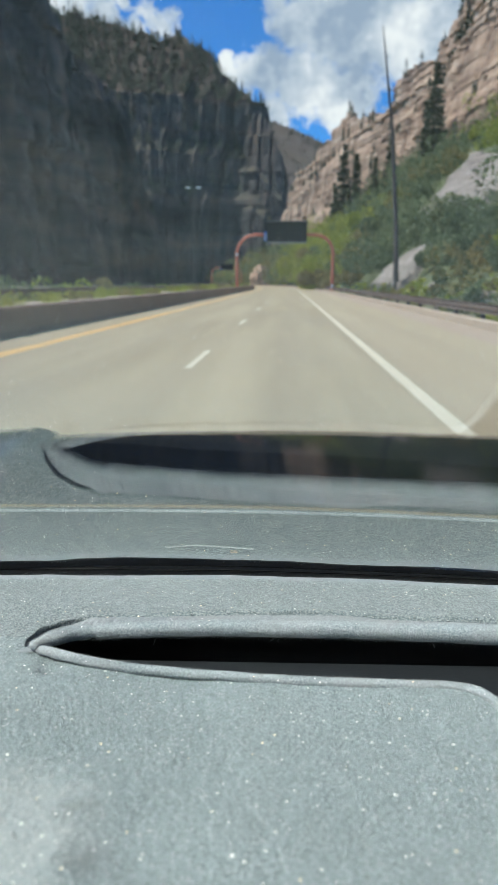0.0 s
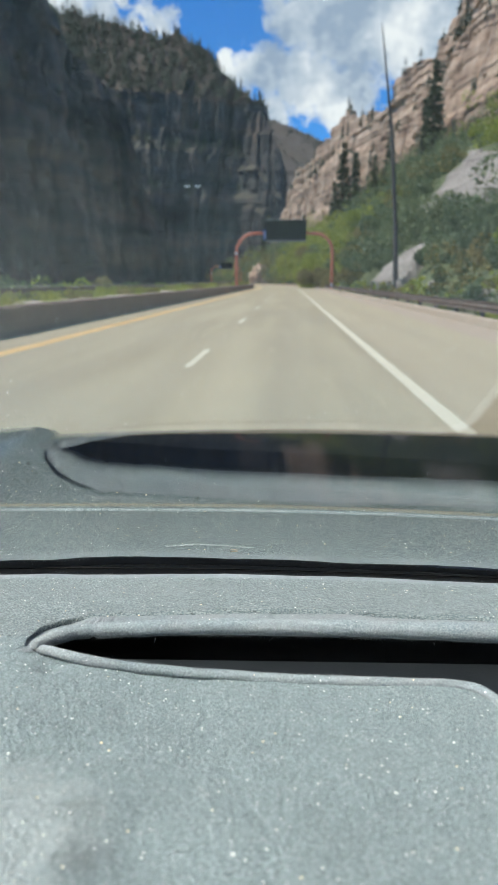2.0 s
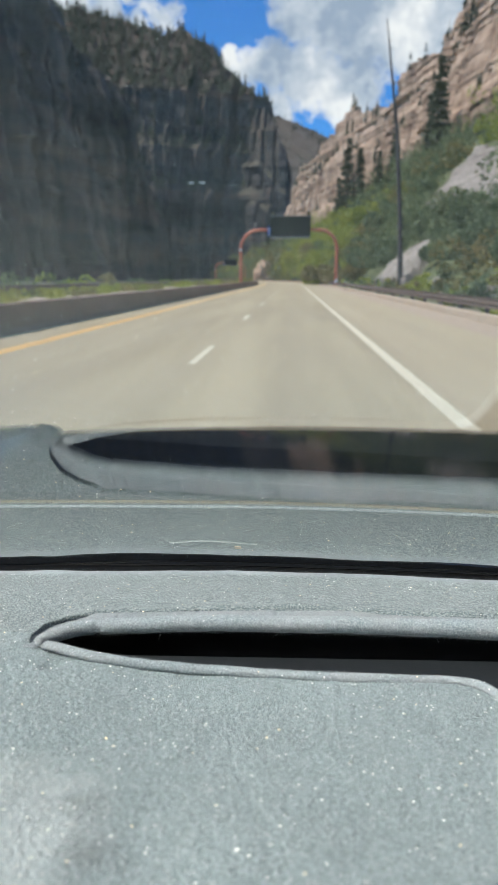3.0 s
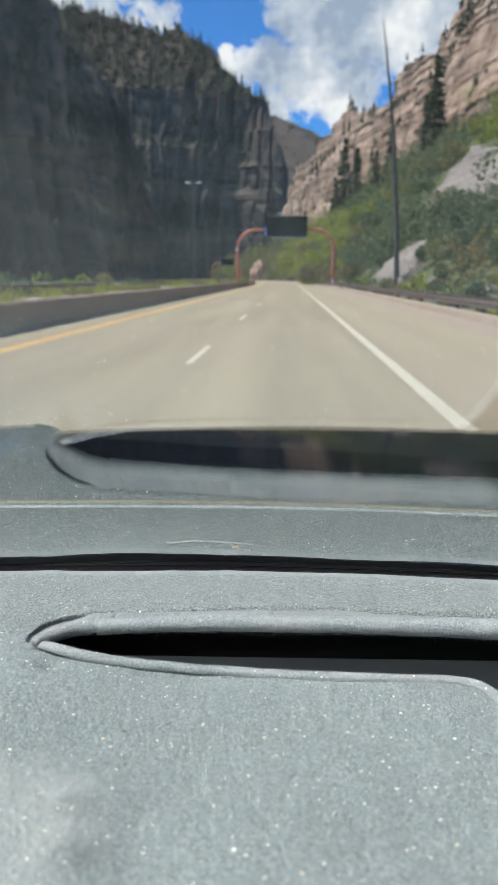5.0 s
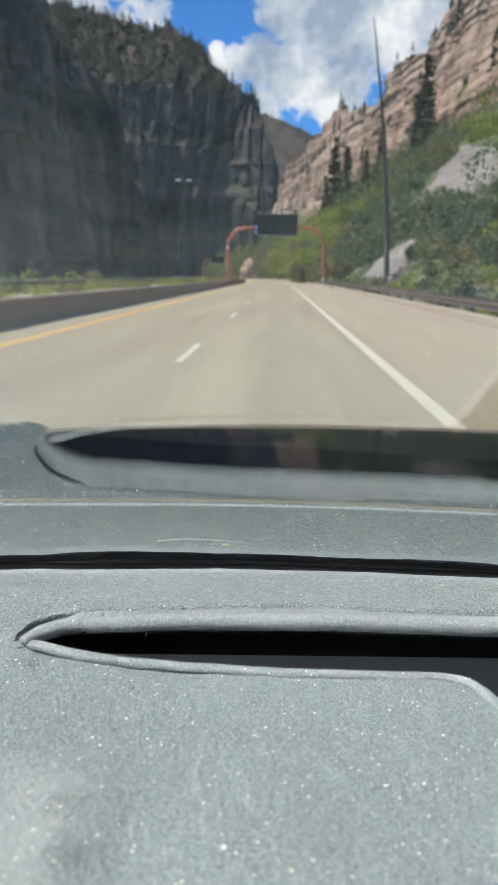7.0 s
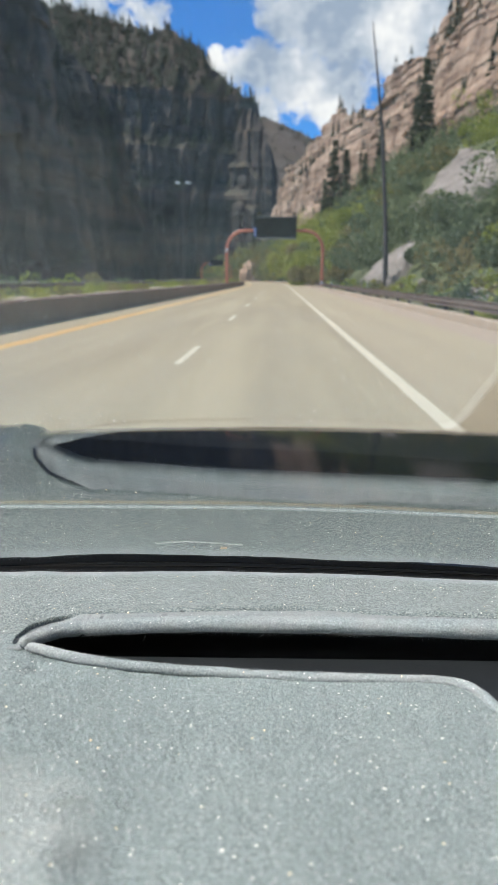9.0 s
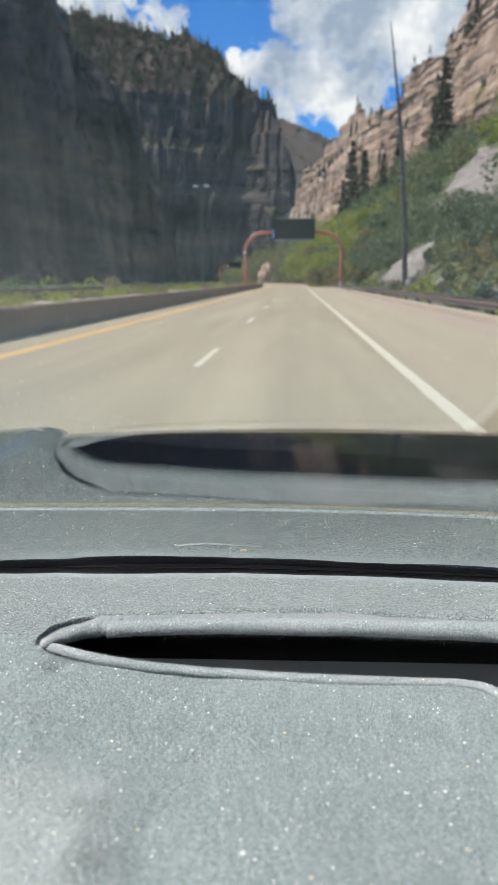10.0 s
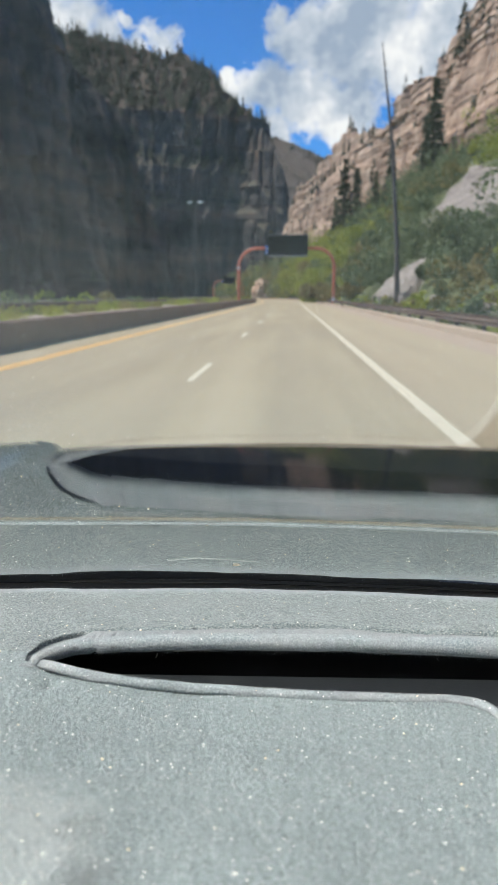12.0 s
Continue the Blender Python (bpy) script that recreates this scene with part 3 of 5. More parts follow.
    y = fxy[None, :, 1] * (1 - v) + txy[None, :, 1] * v
    z = -0.08 + (txy[None, :, 2] + 2.0) * v ** 1.05 + fractal(x * 0.05, y * 0.05, 0.3, 5, 61) * 9.0 * v * (1.3 - v)
    solid("hillside", grid_mesh(x, y, z), SOIL, "steep green slope below the pink cliff", "hillside", kind="structure")
    return (x, y, z), lx, bx, fx, rx


# bare slabs on the slope, as corners of bearing and elevation in degrees
SLABS = [[(10.6, 5.2), (12.6, 7.6), (14.6, 9.7), (16.0, 9.2), (17.6, 9.3), (18.4, 8.0), (16.6, 6.6), (14.6, 5.2), (12.6, 4.6)],
         [(6.9, -0.9), (8.9, 1.0), (11.2, 2.6), (11.9, 2.2), (10.6, 0.6), (9.4, -0.8)]]


def inside(poly, a, e):
    """Whether bearings and elevations lie within a polygon."""
    hit = np.zeros(np.shape(a), bool)
    for (a0, e0), (a1, e1) in zip(poly, poly[1:] + poly[:1]):
        if e0 != e1:
            hit ^= ((e0 > e) != (e1 > e)) & (a < a0 + (e - e0) * (a1 - a0) / (e1 - e0))
    return hit


def seen_at(x, y, z):
    return np.degrees(np.arctan2(x, y)), np.degrees(np.arctan2(z - EYE, np.hypot(x, y)))


# ---- plants ----
def leaf_quads(centres, size, rng, flat=0.0, long=1.6):
    """One small folded-out quad for each centre."""
    n = len(centres)
    a = rng.normal(size=(n, 3))
    a[:, 2] *= 1 - flat
    a /= np.linalg.norm(a, axis=1)[:, None] + 1e-9
    b = np.cross(a, rng.normal(size=(n, 3)))
    b /= np.linalg.norm(b, axis=1)[:, None] + 1e-9
    s = size * rng.uniform(0.6, 1.35, n)[:, None]
    a, b = a * s * long * 0.5, b * s * 0.5
    v = np.stack([centres - a, centres + b * 0.9, centres + a, centres - b * 0.9], 1)
    return v.reshape(-1, 3)


def quads_of(v):
    v = np.concatenate(v) if isinstance(v, list) else v
    return v.tolist(), [(i, i + 1, i + 2, i + 3) for i in range(0, len(v), 4)]


def clump_points(rng, n, radius, height, lumps=7):
    """Leaf places on the outer shells of several lumps."""
    c = rng.normal(size=(lumps, 3)) * np.array([radius * 0.5, radius * 0.5, height * 0.22]) + np.array([0, 0, height * 0.52])
    r = rng.uniform(0.32, 0.62, lumps) * min(radius, height)
    i = rng.integers(0, lumps, n)
    d = rng.normal(size=(n, 3))
    d /= np.linalg.norm(d, axis=1)[:, None]
    p = c[i] + d * (r[i] * rng.uniform(0.55, 1.05, n) ** 0.6)[:, None]
    p[:, 2] = np.maximum(p[:, 2], 0.04)
    return p


def build_shrub(mat, label, radius, height, n, size, seed, at_xyz, group):
    rng = np.random.default_rng(seed)
    t = thing("shrub", label, "shrub", at_xyz, group)
    part("foliage", quads_of(leaf_quads(clump_points(rng, n, radius, height), size, rng)), mat, t)
    bm = bmesh.new()
    for k in range(6):
        a = rng.uniform(0, 6.28)
        r = radius * rng.uniform(0.2, 0.5)
        tube([(0, 0, -0.25), (r * 0.4 * math.cos(a), r * 0.4 * math.sin(a), height * 0.3), (r * math.cos(a), r * math.sin(a), height * 0.62)], [0.035, 0.025, 0.008], 6, bm)
    part("stems", bm, BARK, t)
    return t


def build_conifer(height, seed, mat, label, at_xyz, group="", spread=0.2, bare=0.12, whorls=26, per=9, tufts=16):
    rng = np.random.default_rng(seed)
    t = thing("conifer", label, "tree", at_xyz, group)
    lean = rng.normal(size=2) * 0.01 * height
    limbs = tube([(0, 0, -0.5), (lean[0] * 0.3, lean[1] * 0.3, height * 0.5), (lean[0], lean[1], height)], [height * 0.016, height * 0.010, 0.02], 8)
    pts = []
    for w in range(whorls):
        f = bare + (1 - bare) * (w + rng.uniform(-0.3, 0.3)) / whorls
        if f > 0.99:
            continue
        reach = height * spread * (1 - f) ** 0.75 * rng.uniform(0.75, 1.15) + 0.12
        for b in range(per):
            if rng.random() < 0.16:
                continue
            a = rng.uniform(0, 6.283)
            r = reach * rng.uniform(0.55, 1.1)
            z0 = f * height + rng.uniform(-0.2, 0.2)
            s = np.linspace(0.12, 1, tufts)
            drop = -0.22 * r * s ** 1.4 + 0.08 * r * s ** 3
            x, y = r * s * math.cos(a), r * s * math.sin(a)
            p = np.stack([x, y, z0 + drop], 1) + rng.normal(size=(tufts, 3)) * (0.10 * r + 0.04) * np.array([1, 1, 0.45])
            pts.append(p)
            if b % 3 == 0 and w % 2 == 0:
                tube([(0, 0, z0), (x[-1] * 0.9, y[-1] * 0.9, z0 + drop[-1])], [height * 0.0022, 0.008], 4, limbs)
    p = np.concatenate(pts)
    part("needles", quads_of(leaf_quads(p, height * 0.028, rng, 0.7, 2.4)), mat, t)
    part("trunk", limbs, BARK, t)
    return t


def build_broadleaf(height, crown, seed, mat, label, at_xyz, n=9000, size=0.22, group=""):
    rng = np.random.default_rng(seed)
    t = thing("broadleaf_tree", label, "tree", at_xyz, group)
    bm = bmesh.new()
    tube([(0, 0, -0.5), (0.1, 0.05, height * 0.3), (-0.1, 0.2, height * 0.6), (0.1, 0.1, height * 0.95)], [height * 0.017, height * 0.013, height * 0.008, 0.03], 10, bm)
    tips = []
    for k in range(22):
        a, f = rng.uniform(0, 6.283), rng.uniform(0.25, 0.9)
        r = crown * (1.15 - abs(f - 0.5)) * rng.uniform(0.5, 1.0)
        e = np.array([r * math.cos(a), r * math.sin(a), height * f + r * 0.45])
        tube([(0, 0.1, height * f), tuple(e * np.array([0.5, 0.5, 1]) - np.array([0, 0, r * 0.12])), tuple(e)], [height * 0.006, height * 0.004, 0.012], 6, bm)
        tips.append(e)
        tips.append(e * np.array([0.6, 0.6, 1]) + rng.normal(size=3) * 0.4)
    part("trunk", bm, BARK, t)
    tips = np.array(tips)
    c = tips[rng.integers(0, len(tips), n)]
    d = rng.normal(size=(n, 3))
    d /= np.linalg.norm(d, axis=1)[:, None]
    p = c + d * (crown * 0.36 * rng.uniform(0.2, 1.0, n) ** 0.5)[:, None] * np.array([1, 1, 0.72])
    part("crown", quads_of(leaf_quads(p, size, rng)), mat, t)
    return t


def far_tree(rng, x, y, z, h):
    """A small ragged spire of drooping boughs."""
    n = 16
    f = rng.uniform(0.08, 1.0, n)
    a = rng.uniform(0, 6.283, n)
    r = h * 0.17 * (1.08 - f)
    p = np.stack([x + r * np.cos(a) * 0.55, y + r * np.sin(a) * 0.55, z + f * h * 0.96], 1)
    out = np.stack([np.cos(a), np.sin(a), -0.55 + 0 * a], 1) * (r * 1.1 + h * 0.02)[:, None]
    up = np.stack([-np.sin(a), np.cos(a), 0.15 + 0 * a], 1) * (r * 0.55 + h * 0.012)[:, None]
    lift = np.array([0, 0, h * 0.10])
    return np.stack([p - out * 0.4 + lift, p + up, p + out, p - up], 1).reshape(-1, 3)


def sow(surface, count, seed, pick, hmin, hmax, density=None):
    """Small conifers over a cliff's upper slopes and ledges."""
    x, y, z = surface
    rng = np.random.default_rng(seed)
    gz = np.gradient(z, axis=0)
    gh = np.hypot(np.gradient(x, axis=0), np.gradient(y, axis=0))
    steep = gz / (gh + 1e-6)
    out, made, tries = [], 0, 0
    r, c = z.shape
    while made < count and tries < count * 60:
        tries += 1
        i, j = int(rng.integers(1, r)), int(rng.integers(0, c))
        if not pick(i / (r - 1), steep[i, j], rng.random(), x[i, j], y[i, j]):
            continue
        out.append(far_tree(rng, x[i, j], y[i, j], z[i, j] - 0.6, rng.uniform(hmin, hmax)))
        made += 1
    return quads_of(out)


def build_plants(hill, lx, bx, fx, rx):
    solid("cliff_trees", sow(lx, 3400, 3, lambda t, s, q, x, y: (t > 0.97 and q < 0.5) or (t > 0.66 and s < 1.5 and q < 0.6) or (s < 1.3 and q < 0.25), 4, 13), FARNEEDLE,
          "dark conifers on the ledges and rim of the shaded cliff", "trees", kind="stuff")
    solid("bluff_trees", sow(bx, 420, 8, lambda t, s, q, x, y: (t > 0.96 and q < 0.5) or (s < 1.3 and q < 0.3), 3, 7), FARNEEDLE, "small conifers on the rim of the dark bluff", "trees", kind="stuff")
    solid("ridge_trees", sow(fx, 1500, 4, lambda t, s, q, x, y: q < 0.4 + (t > 0.95), 6, 11), FARNEEDLE, "sparse distant conifers on the burnt ridge", "trees", kind="stuff")
    solid("rim_trees", sow(rx, 420, 6, lambda t, s, q, x, y: (t > 0.98 and q < 0.30) or (s < 1.6 and q < 0.35) or (t < 0.3 and q < 0.06), 3, 10), FARNEEDLE,
          "scattered conifers on the pink cliff's ledges", "trees", kind="stuff")
    hx, hy, hz = hill
    rng = np.random.default_rng(12)
    beds = {"green": [], "lime": [], "gold": []}
    r, c = hz.shape
    for _ in range(2300):
        v, u = rng.random() ** 1.5, rng.random()
        i, j = int(v * (r - 1)), int(u * (c - 1))
        x, y, z = hx[i, j], hy[i, j], hz[i, j]
        if y < 8 or math.hypot(x, y) < 24 or x < bend(y) + 11.5:
            continue
        d = math.hypot(x, y)
        rad = rng.uniform(1.2, 3.6) * (0.8 + d / 260.0)
        a, e = seen_at(x, y, z)
        if any(inside(p, a + da, e + de) for p in SLABS for da, de in ((0, 0), (-0.6, 0), (0.6, 0), (0, 0.9), (0, 1.8), (0, 2.6), (0.5, 1.5), (-0.5, 1.5))):
            continue
        n = int(np.clip(60000 / d, 170, 1000))
        p = clump_points(rng, n, rad, rad * rng.uniform(0.8, 1.5), 4) + np.array([x + rng.normal(), y + rng.normal(), z - 0.3])
        low = fractal(x * 0.03, y * 0.03, 0.7, 3, 77)
        warm = (0.3 < a < 6.0 and e < 4.0) or (a > 15.0 and e > 9.5)
        core = 0.8 < a < 5.4 and 1.2 < e < 4.3 and rng.random() < 0.8
        kind = "lime" if core or (warm and low > -0.05) or rng.random() < 0.05 else "gold" if (a < 3.5 and e < 1.6 and rng.random() < 0.5) or rng.random() < 0.07 else "green"
        beds[kind].append(leaf_quads(p, 0.11 + d * 0.0015, rng))
    # low growth along the rail
    for _ in range(420):
        y = 14 + 260 * rng.random() ** 1.6
        x = bend(y) + rng.uniform(8.6, 11.8)
        rad = rng.uniform(0.45, 1.05)
        p = clump_points(rng, int(np.clip(9000 / y, 60, 320)), rad, rad * rng.uniform(0.7, 1.3), 4) + np.array([x, y, -0.1 + max(0.0, x - bend(y) - 9.0) * 0.35])
        beds["gold" if rng.random() < 0.25 else "lime" if rng.random() < 0.3 else "green"].append(leaf_quads(p, 0.10 + y * 0.002, rng))
    # tufts of grass along the verge behind the barrier
    tufts = {"lime": [], "gold": []}
    for _ in range(380):
        y = 12 + 150 * rng.random() ** 1.3
        x = bend(y) - rng.uniform(8.9, 11.6)
        if fractal(y * 0.06, x * 0.1, 0.4, 2, 83) < -0.04:
            continue
        h = rng.uniform(0.18, 0.5)
        n = int(np.clip(2600 / y, 24, 110))
        p = np.stack([rng.normal(x, 0.22, n), rng.normal(y, 0.4, n), 0.70 + h * rng.random(n) ** 1.5 - (0.72 if x < bend(y) - 10.95 else 0.0)], 1)
        blade = leaf_quads(p, 0.035 + y * 0.0011, rng, -2.0, 3.2)
        tufts["gold" if rng.random() < 0.45 else "lime"].append(blade)
    solid("verge_grass", quads_of(tufts["lime"]), LEAF_LIME, "fresh green grass tufts on the gravel verge", "grass", kind="stuff")
    solid("verge_grass", quads_of(tufts["gold"]), LEAF_GOLD, "dry yellow grass tufts on the gravel verge", "grass", kind="stuff")
    solid("slope_shrubs", quads_of(beds["green"]), LEAF_GREEN, "dense green shrubs covering the slope", "shrubs", kind="stuff")
    solid("slope_shrubs", quads_of(beds["lime"]), LEAF_LIME, "bright lime green shrubs among the darker ones", "shrubs", kind="stuff")
    solid("slope_shrubs", quads_of(beds["gold"]), LEAF_GOLD, "yellowing autumn shrubs on the slope", "shrubs", kind="stuff")

    def on_hill(az, d):
        x, y = at(az, d)
        k = np.argmin((hx - x) ** 2 + (hy - y) ** 2)
        return x, y, float(hz.ravel()[k])

    # shrubs over the river-side barrier
    for k, (x, y, rad, h) in enumerate(((-15.5, 34, 2.2, 2.1), (-16.5, 39, 2.4, 2.3), (-14.2, 30, 1.7, 1.6), (-18, 47, 2.5, 1.9), (-16.5, 54, 2.0, 1.6), (-15.5, 62, 1.9, 1.5),
                                        (-17, 70, 2.4, 1.6), (-15, 78, 2.0, 1.5), (-20, 36, 2.0, 2.3), (-14.6, 92, 2.2, 1.4), (-13.8, 26, 1.4, 1.4), (-18, 110, 2.4, 1.7))):
        build_shrub((LEAF_GREEN, LEAF_LIME, LEAF_GREEN, LEAF_GOLD)[k % 4], "yellow-green shrub behind the river-side barrier", rad * 0.7, h * 0.62, 900, 0.12, 200 + k, (x * 0.8, y, -0.06), "shrubs behind the barrier")
    # larger bushes at the foot of the slope
    for k, (az, d, rad, h) in enumerate(((4.6, 146, 5.8, 11.5), (3.0, 152, 5.2, 10.5), (6.2, 130, 4.0, 6.0), (2.2, 185, 5.0, 8.0), (8.8, 120, 3.6, 5.0), (12.5, 75, 3.0, 4.4), (15.5, 52, 2.2, 3.4), (10.6, 88, 3.2, 4.6), (18.0, 46, 2.4, 4.2), (2.0, 260, 5.0, 6.0), (5.9, 160, 5.5, 11.5), (3.9, 128, 3.2, 3.4), (2.6, 138, 3.4, 3.6), (1.5, 150, 3.2, 3.8), (5.4, 112, 2.6, 3.0))):
        mat, tint = ((LEAF_LIME, "lime green"), (LEAF_GREEN, "dark green"), (LEAF_GOLD, "yellowing"))[(0, 0, 2, 0, 1, 1, 1, 1, 1, 2, 0, 2, 2, 0, 2)[k]]
        x, y, z = on_hill(az, d)
        build_shrub(mat, "large %s bush at the foot of the slope" % tint, rad, h, 4200, 0.12 + d * 0.0013, 300 + k, (x, y, z - 0.2), "bushes at the foot of the slope")
    # conifers on the slope and below the pink cliff
    for k, (az, d, h) in enumerate(((4.3, 395, 42), (5.3, 375, 34), (3.6, 410, 28), (11.2, 235, 33), (10.6, 250, 24), (16.2, 215, 25), (6.8, 300, 20), (8.0, 280, 24), (-0.9, 520, 30), (-2.2, 540, 26))):
        x, y, z = on_hill(az, d)
        build_conifer(h, 400 + k, NEEDLE, "tall dark green conifer below the pink cliff", (x, y, z - 0.4), "conifers below the cliff", 0.17, 0.05, 24, 8, 12)
    x, y, z = on_hill(23.0, 46)
    build_conifer(24, 431, NEEDLE, "tall dark conifer standing beside the road's rail", (x, y, z - 0.3), "", 0.17, 0.22, 34, 10, 20)
    x, y, z = on_hill(22.0, 37)
    build_broadleaf(15, 3.1, 71, LEAF_LIME, "yellow-green broadleaf tree with thin trunk by the rail", (x, y, z - 0.3), 9000, 0.2)
    # bare burnt trunk
    x, y, z = on_hill(9.0, 62)
    t = thing("dead_tree", "tall bare burnt tree trunk with short stubs", "dead tree", (x, y, z - 0.3))
    part("trunk", tube([(0, 0, -0.4), (-0.35, 0, 6), (-1.1, 0.1, 14), (-2.3, 0.1, 22)], [0.26, 0.21, 0.14, 0.03], 10), DEADWOOD, t)
    rng = np.random.default_rng(9)
    for k in range(34):
        f = rng.uniform(0.25, 0.98)
        zz, xx = 22 * f, -0.6 * f - 1.7 * f ** 2
        a, r = rng.uniform(0, 6.28), rng.uniform(0.3, 1.3) * (1.15 - f)
        part("stub", tube([(xx, 0.05, zz), (xx + r * math.cos(a), r * math.sin(a), zz + rng.uniform(-0.3, 0.35))], [0.035, 0.01], 5), DEADWOOD, t)


def build_rocks(hill):
    hx, hy, hz = hill

    def rock(name, centre, size, seed, mat, label, tilt=(0, 0, 0)):
        bm = bmesh.new()
        bmesh.ops.create_icosphere(bm, subdivisions=4, radius=1)
        co = np.array([v.co for v in bm.verts])
        f = fractal(co[:, 0] * 1.3 + seed, co[:, 1] * 1.3, co[:, 2] * 1.3, 5, seed)
        q = np.round(f * 7) / 7 * 0.5 + f * 0.5
        m = pose(0, 0, 0, *tilt)
        for v, k in zip(bm.verts, q):
            e = v.co * (1 + 0.75 * k)
            v.co = m @ Vector((e.x * size[0], e.y * size[1], e.z * size[2]))
        ob = solid(name, bm, mat, label, "rock")
        ob.location = centre
        return ob

    def spot(az, d):
        x, y = at(az, d)
        return x, y, float(hz.ravel()[np.argmin((hx - x) ** 2 + (hy - y) ** 2)])

    # bare slabs: plates of rock that lie on the slope and dip into it at their edges
    def finer(a, rows, cols):
        i, k = np.linspace(0, a.shape[0] - 1.001, rows), np.linspace(0, a.shape[1] - 1.001, cols)
        i0, k0 = i.astype(int), k.astype(int)
        fi, fk = (i - i0)[:, None], (k - k0)[None, :]
        g = lambda p, q: a[np.ix_(i0 + p, k0 + q)]
        return g(0, 0) * (1 - fi) * (1 - fk) + g(1, 0) * fi * (1 - fk) + g(0, 1) * (1 - fi) * fk + g(1, 1) * fi * fk

    sx, sy, sz = (finer(a, 420, 900) for a in hill)
    az, el = seen_at(sx, sy, sz)
    for k, corners in enumerate(SLABS):
        bump = fractal(sx * 0.25, sy * 0.25, sz * 0.25, 4, 140 + k)
        within = inside(corners, az + 0.9 * bump, el + 0.7 * bump)
        depth = within.astype(float)
        for _ in range(7):  # how far from the rim
            depth = (depth + np.roll(depth, 1, 0) + np.roll(depth, -1, 0) + np.roll(depth, 1, 1) + np.roll(depth, -1, 1)) / 5.0
        keep = depth > 0.02
        up = -0.5 + 1.5 * np.clip(depth * 1.6, 0, 1) + 0.6 * np.round(bump * 4) / 4 + 0.25 * fractal(sx * 0.9, sy * 0.9, sz * 0.9, 4, 150 + k)
        ids = -np.ones(keep.shape, int)
        ids[keep] = np.arange(keep.sum())
        verts = np.stack([sx[keep] - 0.45 * up[keep], sy[keep] - 0.30 * up[keep], sz[keep] + 0.85 * up[keep]], 1).tolist()
        quads = np.stack([ids[:-1, :-1], ids[:-1, 1:], ids[1:, 1:], ids[1:, :-1]], -1).reshape(-1, 4)
        solid("rock_slab", (verts, [tuple(q) for q in quads[(quads >= 0).all(1)].tolist()]), ROCK_SLAB, "pale bare rock slab exposed on the green slope", "rock")
    rock("roadside_outcrop", (-14.8, 335, 2.5), (4.5, 7, 6.5), 13, ROCK_R, "pink rock outcrop beside the bend")
    rock("roadside_outcrop", (-8.5, 328, 1.2), (4.0, 6, 2.6), 14, ROCK_SLAB, "low pale rock ledge beside the bend")
    for k, (az, d, s) in enumerate(((16.2, 36, 0.6), (17.5, 33, 0.5), (9.6, 62, 0.6), (12, 52, 0.45))):
        x, y, z = spot(az, d)
        rock("boulder", (x, y, z + 0.15 * s), (s, s * 1.2, s * 0.7), 20 + k, ROCK_SLAB, "pale boulder at the foot of the slope")


# ---- sign gantry ----
def build_gantry():
    g = thing("sign_gantry", "salmon arched steel gantry with a dark message board", "gantry")
    for side, x in ((-1, -8.3), (1, 7.0)):
        r = 2.9
        cx = x - side * r
        curve = [(x, 0, -0.3), (x, 0, 3.0), (x, 0, 5.9)]
        curve += [(cx + side * r * math.cos(a), 0, 5.9 + r * math.sin(a)) for a in (math.pi / 2 * k / 10 for k in range(1, 11))]
        curve.append((side * 2.6 - 0.6, 0, 8.85))
        p = part("post", tube(curve, [0.27, 0.25, 0.235] + [0.235] * 10 + [0.20], 16), SALMON, g, smooth=True)
        part("flange", tube([(x, 0, 5.78), (x, 0, 5.98)], 0.32, 16), SALMON, p)
        part("base_plate", tube([(x, 0, -0.06), (x, 0, 0.22)], 0.48, 16), KERB, p)
        part("junction_box", box(x - 0.2, x + 0.2, -0.45, -0.24, 0.55 if side > 0 else 5.6, 1.15 if side > 0 else 5.95, 0.02), PALE, p)
    s = part("message_board", box(-3.55, 2.75, -0.55, 0.55, 7.55, 10.75, 0.05), SIGNBLACK, g)
    for k in range(10):
        x = -3.55 + 6.3 * k / 9
        part("joint_bar", box(x - 0.025, x + 0.025, -0.565, -0.545, 7.95, 10.70), SIGNBLACK, s)
    part("catwalk", box(-3.5, 2.7, -1.15, -0.56, 7.50, 7.72, 0.03), SIGNGREY, s)
    part("visor", box(-3.6, 2.8, -0.75, 0.5, 10.76, 10.84, 0.02), SIGNGREY, s)
    for x in (-3.1, 2.35):
        b = part("beacon", box(x - 0.24, x + 0.24, -0.35, 0.15, 11.0, 11.58, 0.05), SIGNBLACK, g)
        part("stem", box(x - 0.05, x + 0.05, -0.12, -0.02, 10.80, 11.02), SIGNGREY, b)
        part("lens", tube([(x, -0.36, 11.29), (x, -0.40, 11.29)], 0.17, 14), AMBER, b)
    b = part("blue_sign", box(-3.98, -3.58, -0.42, -0.36, 7.85, 9.25, 0.02), BLUE, g)
    for k in range(3):
        part("bar", box(-3.92, -3.64, -0.432, -0.424, 8.05 + 0.4 * k, 8.2 + 0.4 * k), PALE, b)
    for k in range(14):
        part("bird_spike", box(-3.4 + 0.46 * k, -3.38 + 0.46 * k, -0.1, -0.08, 10.83, 11.0), SIGNGREY, s)
    return g


